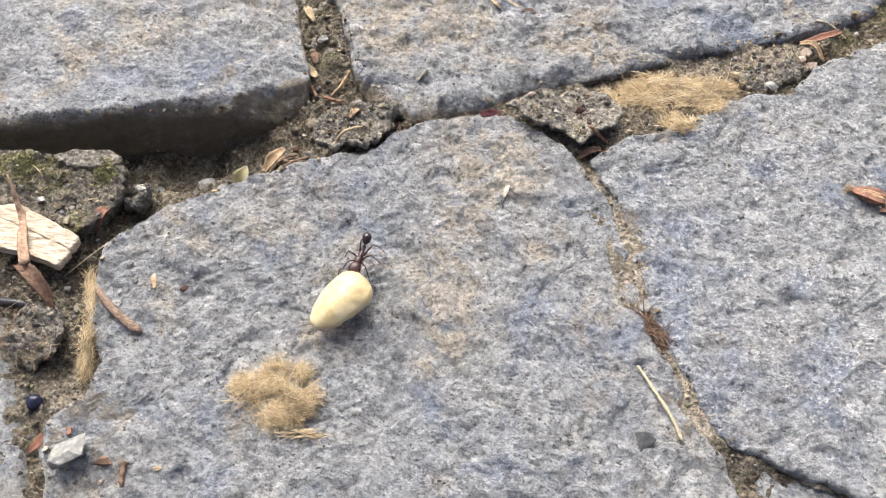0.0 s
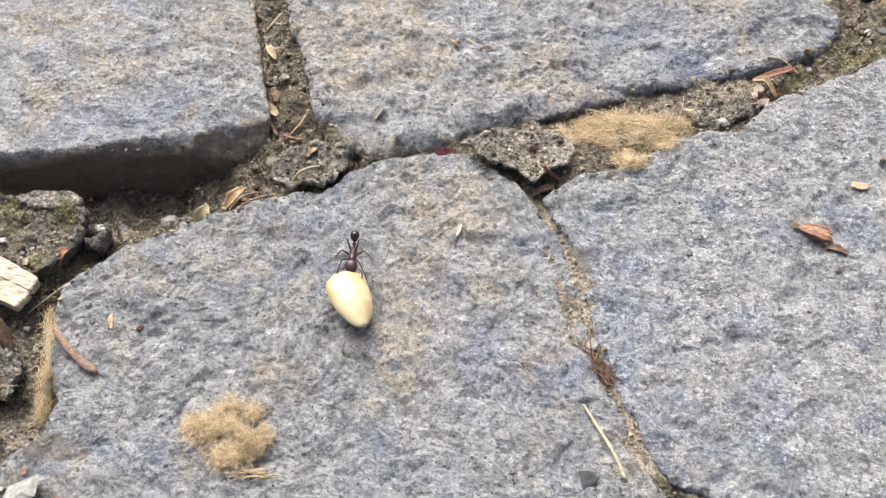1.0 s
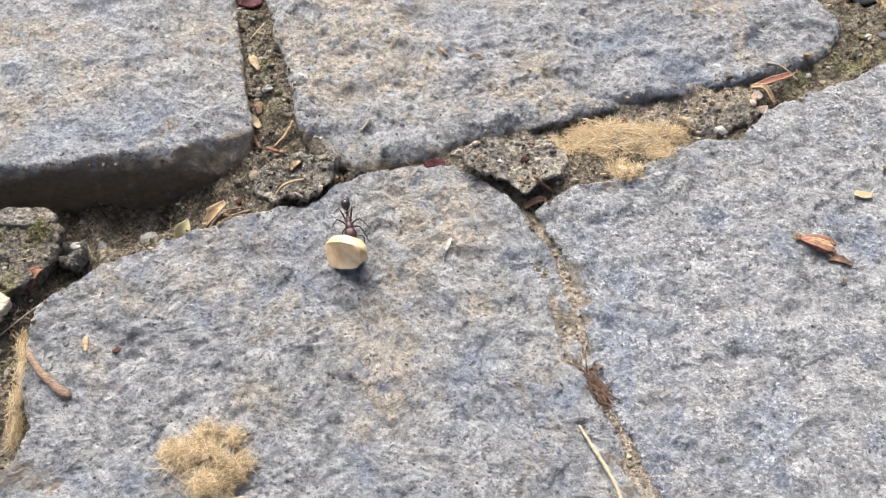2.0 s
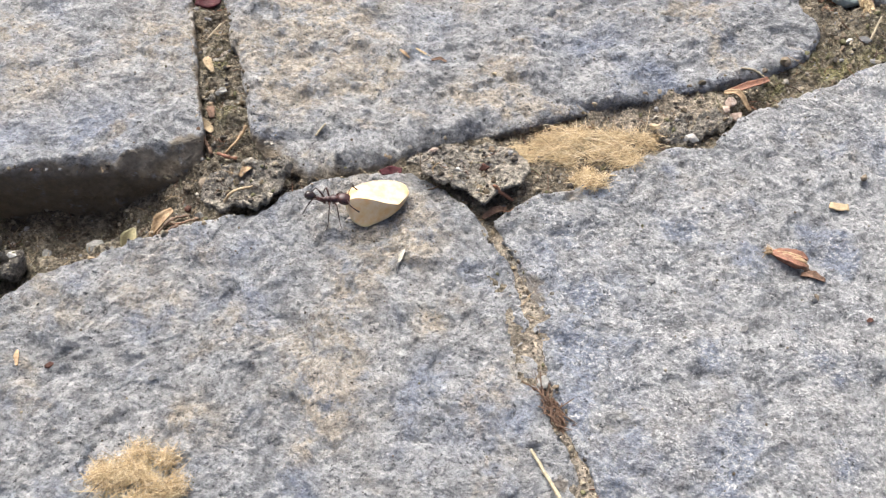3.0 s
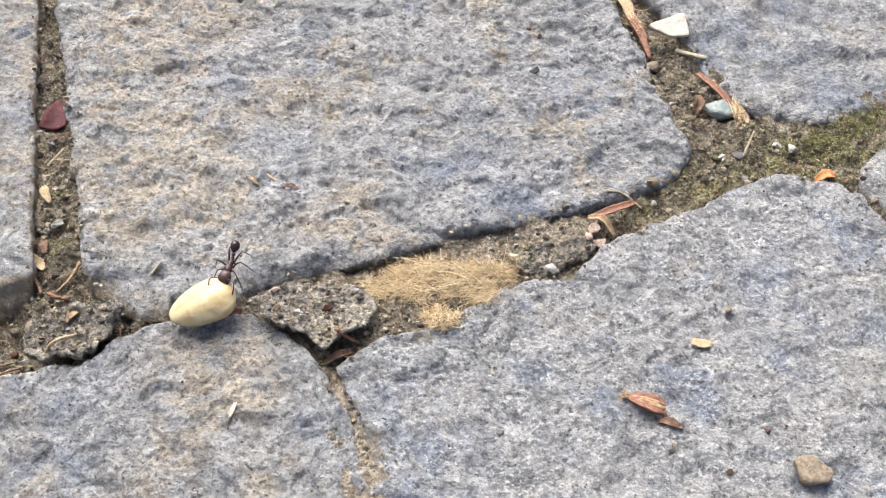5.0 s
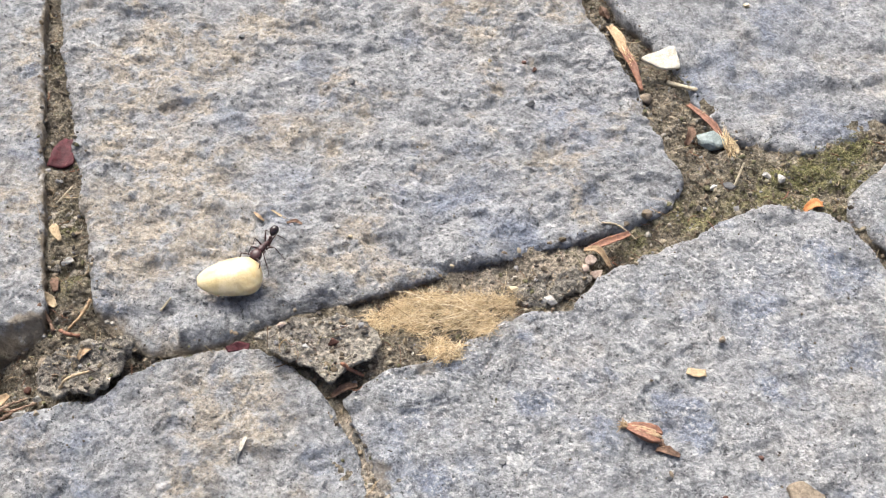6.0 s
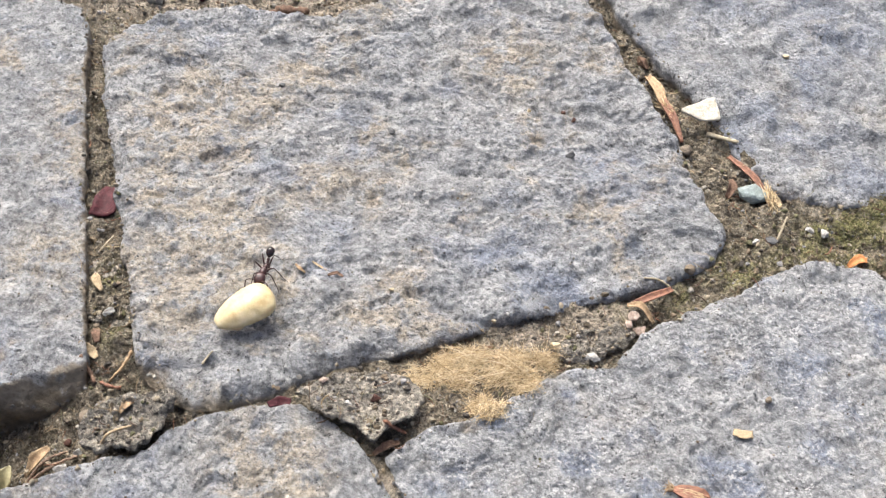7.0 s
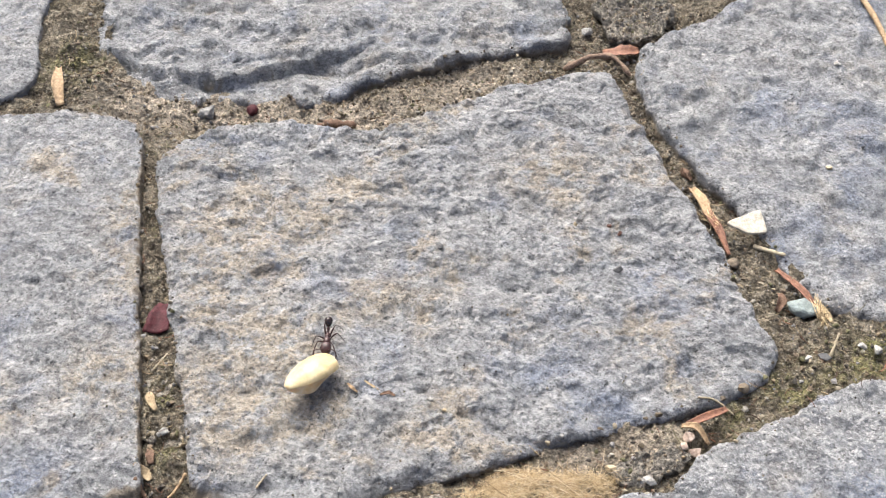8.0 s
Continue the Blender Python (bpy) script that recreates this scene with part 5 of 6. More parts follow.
    for k, (x, y, r) in enumerate(((96.6, 82.4, 1.05), (86.3, 78.6, 0.95), (99, 81.4, 1.2))):
        pebble("pebble", "small white pebble in the mossy joint", WHITE_GRIT, (r, r * 0.75, r * 0.7), x, y, 40 * k, 44 + k, None, (0, 0), 15, "pebble", "white pebbles in the mossy joint")
    pebble("pebble", "small blue-grey pebble in the joint", DARK_PEBBLE, (1.5, 0.85, 0.8), 89.2, 79.2, -15, 47)
    twig("forked_twig", "pale forked twig upright in the soil", STRAW, [(90.3, 79.4, 0.5), (90.9, 81, 1.8), (91.8, 83.2, 3.0)], 0.28, 0.18, "twig", 0.1, 48)
    scale("orange_leaf", "bright orange leaf scrap in the joint", ORANGE, [(102.8, 75.2, 0.5), (104.2, 75.6, 1.5), (105.8, 75.6, 0.6)], [0.4, 1.0, 0.5], 0.4, 0.2, "leaf", 0.12, 49)
    pebble("pebble", "large grey-green pebble in the joint", GREEN_PEBBLE, (3.5, 2.4, 1.7), 87.2, 91.2, -25, 57, None, (0, 0), 18)
    scale("red_bract", "long rust bract lying in the joint", RUST_BRACT, [(83.4, 100.8, 1.4), (87.0, 95.1, 1.8), (90.1, 90.0, 1.4)], [0.5, 0.75, 0.45], 0.7, 0.25, "bract", 0.04, 51)
    scale("tan_bract", "golden tip of bract by the stone", TAN_FLAKE, [(90.6, 91.6, 1.6), (91.6, 89.6, 1.2), (91.8, 87.8, 0.6)], [0.3, 0.8, 0.3], 0.5, 0.2, "bract", 0.06, 52)
    scale("curled_leaf", "small curled brown leaf in the joint", BARK, [(82.6, 90.8, 0.6), (83.4, 92.6, 1.6), (83.2, 94.6, 1.0)], [0.5, 0.9, 0.4], 0.9, 0.2, "leaf", 0.06, 53)
    v, f, _ = slab_mesh([(74, 109.4), (77.2, 111), (80.2, 112.6), (81.4, 108), (77.6, 107.6)], lambda x, y: 0 * x, 0.3, 0.15, 0.5, lambda p: 0.12 * fbm(p, 2, 2), 0.08, None, 0.0, 5.0, 0.1)
    chip = grounded("shell_chip", (v, f), PALE_CHIP, "pale angular chip across the stone joint", "chip")
    chip.location.z = -2.0 * MM
    chip.rotation_euler = (radians(16), 0, 0)
    twig("pale_sliver", "pale wood sliver beside the chip", STRAW, [(79.6, 106.8, 0.9), (82.4, 105, 1.0), (85.2, 103.4, 0.7)], 0.5, 0.35, "sliver", 0.1, 54)
    scale("tan_bract", "tan bract standing in the narrow joint", TAN_BRACT, [(68.2, 122.8, 1.6), (69.6, 118, 2.4), (71, 113, 1.8)], [0.6, 1.25, 0.8], 0.6, 0.25, "bract", 0.05, 55)
    scale("red_bract", "rust bract standing in the narrow joint", RUST_BRACT, [(70.4, 114.4, 2.2), (72.4, 109, 2.4), (74.2, 103.4, 0.8)], [1.0, 0.85, 0.3], 0.7, 0.25, "bract", 0.05, 56)
    pebble("brown_bud", "brown bud lodged in the narrow joint", BARK, (2.2, 1.4, 1.2), 67.2, 127.4, 120, 6, None, (0, 0), 12, "bud")
    bead("soil_ball", "small rounded brown soil ball in the joint", DULL, 1.2, 75, 101.6, 0.2, "soil ball", 7, 0.7)
    # the bud husk and flakes on the speckled stone
    bud = empty_thing("bud_husk", "brown dry bud husk lying on speckled stone", "bud husk", 69.8, 25.2, rest(69.8, 25.2, 2) + 1.0, -18)
    tear = lambda p: p * np.c_[np.ones(len(p)), 1 + 0.22 * p[:, 0], 1 + 0.2 * p[:, 0]] * (1 + 0.16 * fbm(p, 0.7, 3, 0.6, 3.3)[:, None])
    part("body", blob((0, 0, 0), (2.8, 1.05, 0.95), 0, 26, 28, tear), RUST_BRACT, bud)
    for k, (a, w) in enumerate(((0.7, 0.5), (-0.6, 0.55), (0.05, 0.42))):
        part("scale", leaf_shape([(-2.9, 0.25 * a, 0.1), (-1, 0.9 * a, 0.85), (1.2, 1.15 * a, 1.0), (2.6, 0.9 * a, 0.6)], [0.2, w, w * 1.2, 0.2], 0.1, 0.2, 7, 0.2, 90 + k), TAN_BRACT if k == 2 else RUST_BRACT, bud)
    rng = np.random.RandomState(3)
    frays = [tube(spline([(-2.7, 0, 0.1), (-3.2 + rng.normal() * 0.1, rng.normal() * 0.35, 0.2 + rng.normal() * 0.25), (-3.8 + rng.normal() * 0.25, rng.normal() * 0.7, 0.25 + rng.normal() * 0.4)], 6), np.linspace(0.12, 0.04, 6), 5) for _ in range(26)]
    part("tip", join(*frays), TAN_BRACT, bud, "orange frayed tip")
    part("stalk", tube(spline([(2.4, -0.2, 0), (3.2, -0.9, -0.4), (3.8, -1.7, -0.6)], 8), np.linspace(0.55, 0.35, 8) * np.array((1, 1.2, 0.8, 1.1, 0.9, 1.2, 0.8, 1)), 9), BARK, bud)
    scale("bark_flake", "narrow brown bark flake beside the bud husk", BARK, [(71.6, 23, 0.5), (73.2, 22.4, 0.7), (75, 21.9, 0.4)], [0.4, 0.7, 0.3], 0.2, 0.3, "bark", 0.06, 57)
    scale("wood_flake", "flat tan wood flake on speckled stone", TAN_FLAKE, [(77.2, 36.8, 0.5), (78.6, 36.4, 0.7), (80.2, 36.6, 0.4)], [0.65, 0.75, 0.6], 0.05, 0.15, "wood flake", 0.12, 58)
    bead("tan_seed", "tiny tan seed crumb on speckled stone", DULL, 0.55, 83.4, 43, 0.0, "seed", 8)
    pebble("grit", "small dark grit on speckled stone", DARK_PEBBLE, (0.65, 0.55, 0.4), 73.2, 18.4, 30, 59, None, (0, 0), 14, "grit")
    for k, (x, y, r, m, words) in enumerate(((48.7, 18.9, 0.7, DARK_PEBBLE, "dark"), (62.4, 12.2, 0.75, DARK_PEBBLE, "dark"), (73.6, 19.0, 0.7, DULL, "brown"), (87.4, 22.9, 0.6, RED_BIT, "reddish"), (81.2, 16.0, 0.65, RED_BIT, "reddish"))):
        pebble("grit", f"small {words} grit on the speckled stone", m, (r, r * 0.7, r * 0.5), x, y, 50 * k, 110 + k, None, (0, 0), 13, "grit", "grit on the speckled stone")
    v, f, _ = slab_mesh([(90.7, 18.2), (92.6, 19.0), (95.5, 17.1), (94.6, 15.6), (91.7, 15.6)], lambda x, y: 0 * x, 0.3, 0.25, 1.2, lambda p: 0.35 * fbm(p, 2, 4, 0.65), 0.4, None, 0.1, 9.0, 0.3)
    bark = grounded("bark_chip", (v, f), DULL, "grey-brown bark chip on the speckled stone", "bark")
    bark.location.z = (rest(93.0, 17.1, 2) - 0.4) * MM
    # bits on the broad stone
    for k, (x, y, r, m) in enumerate(((18.3, 60.2, 0.6, WHITE_GRIT), (21, 57.8, 0.5, PEA_BEAD), (11.1, 53.4, 0.55, DARK_PEBBLE), (-11.8, 56.7, 0.45, WHITE_GRIT), (16.1, 97.1, 1.0, DARK_PEBBLE), (51.4, 95.6, 1.2, DARK_PEBBLE), (-7.9, 108.6, 0.8, DARK_PEBBLE), (52.2, 106.3, 0.7, RED_BIT), (50.2, 108.4, 0.7, RED_BIT), (43.1, 107.7, 0.6, PEA_BEAD))):
        words = {WHITE_GRIT: "pale", PEA_BEAD: "tan", DARK_PEBBLE: "dark", RED_BIT: "reddish"}[m]
        pebble("grit", f"small {words} grit on the broad stone", m, (r, r * 0.8, r * 0.65), x, y, 33 * k, 60 + k, None, (0, 0), 14, "grit", "grit on the broad stone")
    twig("straw", "tiny pale straw on the broad stone", STRAW, [(-7.6, 40.2, 0.3), (-6.2, 42.4, 0.4)], 0.2, 0.14, "straw", 0.1, 70)
    scale("husk_flake", "small tan husk flakes on the broad stone", TAN_BRACT, [(3.6, 61.8, 0.15), (4.6, 60.8, 0.35), (5.6, 60.4, 0.15)], [0.12, 0.3, 0.15], 0.3, 0.12, "husk", 0.1, 71)
    scale("bark_flake", "small brown bark flake on the broad stone", BARK, [(9.6, 60.2, 0.2), (11, 60.8, 0.5), (12.2, 60.4, 0.2)], [0.2, 0.35, 0.15], 0.3, 0.15, "bark", 0.1, 72)
    scale("husk_flake", "small ochre husk flake on the broad stone", TAN_FLAKE, [(6.4, 63, 0.15), (7.8, 62.2, 0.3), (9.2, 61.2, 0.15)], [0.1, 0.22, 0.1], 0.3, 0.1, "husk", 0.1, 73)
    # farther on
    twig("bark_strip", "reddish bark strip in the far joint", BARK, [(-17, 136.4, 0.7), (-12, 136.8, 1.3), (-7.6, 136.8, 0.8)], 1.0, 0.8, "bark", 0.2, 74)
    scale("tan_bract", "orange tan bract in the far joint", TAN_BRACT, [(-80.6, 145.4, 2.6), (-78.6, 139.4, 2.2), (-76.4, 133.8, 0.8)], [0.7, 1.5, 0.8], 0.5, 0.25, "bract", 0.06, 75)
    scale("red_leaf", "dull red leaf scrap in the far joint", RUST_BRACT, [(49.4, 170.4, 1.2), (54, 168.8, 2.4), (58.8, 170.6, 1.6)], [1.2, 2.3, 1.2], 0.4, 0.25, "leaf", 0.1, 76)
    twig("curved_twig", "curved grey twig over the stone corner", STEM, [(40, 162.4, 1.2), (46, 165.6, 2.8), (52, 165, 2.8), (56, 160.6, 1.0)], 0.8, 0.6, "twig", 0.15, 77)
    twig("grass_stem", "pale brown stem lying on the far stone", TAN_BRACT, [(114, 202, 0.8), (116.6, 188, 0.9), (119.2, 172, 0.8)], 0.75, 0.6, "stem", 0.08, 78)
    pebble("pebble", "pale blue-grey pebble in the far joint", GREY_PEBBLE, (3.4, 2.0, 1.6), -41.5, 136.8, 20, 79)
    bead("maroon_bud", "dark maroon bud in the far joint", MAROON, 1.5, -32.6, 139.4, 0.2, "bud", 9, 0.75)
    pebble("grit", "pale grit on the far stone", WHITE_GRIT, (1.0, 0.8, 0.6), 104.9, 165.3, 10, 80, None, (0, 0), 14, "grit")
    pebble("grit", "tan grit on the far stone", PEA_BEAD, (0.9, 0.7, 0.6), 97.6, 129.5, 10, 81, None, (0, 0), 14, "grit")
    pebble("pebble", "white pebble in the far joint", WHITE_GRIT, (1.6, 1.3, 1.2), 45.4, 178, 10, 82)


def tufts():
    rng = np.random.RandomState(4)
    ball = [(-26.8, -21.2), (-24.6, -17.8), (-20.6, -16.6), (-16.4, -17.8), (-14.2, -20.6), (-14.6, -24.4), (-17.6, -26.6), (-21.6, -26.8), (-25, -24.8)]
    shape = join(fibres(3600, clumped(ball, 2.4, 34, rng), 2.3, 0.028, 0.12, rng), fibres(70, in_outline(ball, 2.2), 5.0, 0.045, 0.3, rng),
                 fibres(30, lambda r: (-15 + r.normal() * 2.0, -27.2 + r.normal() * 0.4, 0.3, 0.5), 5, 0.06, 0.1, rng, 0.0, 0.3))
    grounded("fibre_ball", shape, FIBRE, "golden tangled ball of dry plant fibres on stone", "plant fibre")
    mat = [(22.7, 42.4), (30.7, 48), (38.9, 48.9), (46, 49.2), (49.6, 48.4), (46.8, 43.2), (44.6, 40.6), (39.3, 41.9), (34.1, 40.2), (27, 40.4)]
    shape = join(fibres(4200, clumped(mat, 1.5, 60, rng), 2.6, 0.028, 0.1, rng, 0.35, 0.9), fibres(110, in_outline(mat, 2.0), 7.0, 0.04, 0.2, rng, 0.3, 0.7))
    grounded("fibre_mat", shape, FIBRE, "golden mat of dry plant fibres filling the joint", "plant fibre")
    small = [(35.2, 37.4), (38.2, 39.6), (41.8, 38), (41, 35.9), (38, 35)]
    grounded("fibre_tuft", fibres(320, in_outline(small, 1.5), 3.2, 0.05, 0.1, rng), FIBRE, "small golden fibre tuft on the stone rim", "plant fibre")
    # frayed tips of bracts
    for (x, y), way in (((90.1, 89.4), -1.3), ((71.7, 112.1), 2.1)):
        grounded("bract_fray", fibres(70, lambda r: (x + r.normal() * 0.45, y + r.normal() * 0.6, float(top_height(x, y)[0]) + 1.0, 0.8), 4.2, 0.07, 0.1, rng, way, 0.32), FIBRE, "frayed golden fibres at the tip of a bract", "plant fibre")
    # moss on the grey block and rootlets on the crumbly clod
    for cushion, count, tall in (([(96.1, 81.0), (101.7, 86.1), (110.8, 91.4), (118.4, 94.7), (117.4, 89.3), (109.8, 84.7), (103.2, 81.7)], 1500, 0.9), ([(-84, 18), (-74, 16.4), (-67, 15.2), (-62, 13.6), (-61.5, 10.6), (-68, 9.4), (-78, 9)], 1500, 0.7), ([(-57.6, 14.2), (-54, 14.6), (-53.2, 12.6), (-56.6, 11.6)], 420, 0.9)):
        grounded("moss", fibres(count, clumped(cushion, tall, count // 24, rng), 0.8, 0.06, 0.25, rng), MOSS, "olive green cushion moss on the soil", "moss")
    heap = [(-64.2, -13.6), (-59.6, -11.8), (-54.6, -14.6), (-54, -19.6), (-57.8, -21.8), (-61.6, -19.6)]
    grounded("root_wisp", fibres(60, in_outline(heap, 0.25), 4.0, 0.05, 0.1, rng), LITTER, "wisp of pale rootlets on the soil clod", "roots")
    spine = spline([(-54, -4.4, 0), (-51.8, -9.3, 0), (-50.6, -14, 0), (-50.2, -17.7, 0), (-49.4, -21.2, 0)], 30)

    height = height_table((-55, -22), (-48, -4))

    def along(r):
        p = spine[r.randint(30)]
        x, y = p[0] + r.normal() * 0.36, p[1] + r.normal() * 0.5
        return x, y, height(x, y), 2.0
    grounded("fibre_plume", fibres(1300, along, 3.6, 0.028, 0.25, rng, -1.35, 0.5), FIBRE, "feathery golden plume of dry fibres over the edge", "plant fibre")
    crack = [(32.6, -1), (35, -1.6), (37, -5.4), (36, -7.4), (33.8, -4.6)]
    grounded("root_wisp", fibres(90, in_outline(crack, 1.2), 3.6, 0.09, 0.1, rng, -1.2, 0.5), BARK, "wisp of brown rootlets in the stone crack", "roots")


def joint_places(count, rng, margin=0.0):
    """Places on the soil between the stones."""
    x, y = rng.uniform(-84, 124, count), rng.uniform(-45, 190, count)
    free = np.ones(count, bool)
    for outline, *_ in STONES:
        p = np.array(outline, float)
        c = p.mean(0)
        free &= ~within(x, y, c + (p - c) * (1 - margin / np.linalg.norm(p - c, axis=1, keepdims=True)))
    return x[free], y[free]


def scatter():
    rng = np.random.RandomState(9)
    g = (1 + 5**0.5) / 2
    ico = np.array([(-1, g, 0), (1, g, 0), (-1, -g, 0), (1, -g, 0), (0, -1, g), (0, 1, g), (0, -1, -g), (0, 1, -g), (g, 0, -1), (g, 0, 1), (-g, 0, -1), (-g, 0, 1)]) / 1.9
    tris = np.array([(0, 11, 5), (0, 5, 1), (0, 1, 7), (0, 7, 10), (0, 10, 11), (1, 5, 9), (5, 11, 4), (11, 10, 2), (10, 7, 6), (7, 1, 8), (3, 9, 4), (3, 4, 2), (3, 2, 6), (3, 6, 8), (3, 8, 9), (4, 9, 5), (2, 4, 11), (6, 2, 10), (8, 6, 7), (9, 8, 1)])
    x, y = joint_places(52000, rng, 0.6)
    near = rng.permutation(len(x))[:15000]
    x, y = x[near], y[near]
    z = top_height(x, y)
    n = len(x)
    size = 0.12 + 0.42 * rng.uniform(0, 1, n) ** 4
    v = ico[None] * rng.uniform(0.6, 1.35, (n, 12, 1)) * rng.uniform(0.6, 1.3, (n, 1, 3)) * size[:, None, None]
    v = v + np.stack([x, y, z + size * 0.4], 1)[:, None]
    f = (tris[None] + 12 * np.arange(n)[:, None, None]).reshape(-1, 3).tolist()
    ob = link_mesh("soil_grit", v.reshape(-1, 3) * MM, f, GRIT, None, "", False)
    tagged(ob, "loose brown and grey grit over the joint soil", "grit", kind="stuff")
    # sand on the stones
    x, y = rng.uniform(-50, 110, 900), rng.uniform(-40, 150, 900)
    z = top_height(x, y)
    up = z > -2.5
    x, y, z = x[up], y[up], z[up]
    n = len(x)
    size = 0.1 + 0.16 * rng.uniform(0, 1, n) ** 2
    v = ico[None] * rng.uniform(0.6, 1.3, (n, 12, 1)) * size[:, None, None] + np.stack([x, y, z + size * 0.4], 1)[:, None]
    f = (tris[None] + 12 * np.arange(n)[:, None, None]).reshape(-1, 3).tolist()
    ob = link_mesh("sand_grains", v.reshape(-1, 3) * MM, f, GRIT, None, "", False)
    tagged(ob, "scattered sand grains on the paving stones", "sand", kind="stuff")
    # rootlets and litter
    x, y = joint_places(14000, rng, 0.3)
    order = rng.permutation(len(x))[:1700]
    x, y = x[order], y[order]
    z = top_height(x, y)
    pick = iter(range(len(x)))

    def where(r):
        i = next(pick)
        return x[i], y[i], float(z[i]), 0.7
    shape = join(fibres(1300, where, 2.8, 0.05, 0.15, rng), fibres(260, where, 2.4, 0.12, 0.15, rng))
    ob = part("plant_litter", shape, LITTER)
    tagged(ob, "fine rootlets and plant litter on the soil", "plant litter", kind="stuff")


loose_bits()
tufts()
scatter()


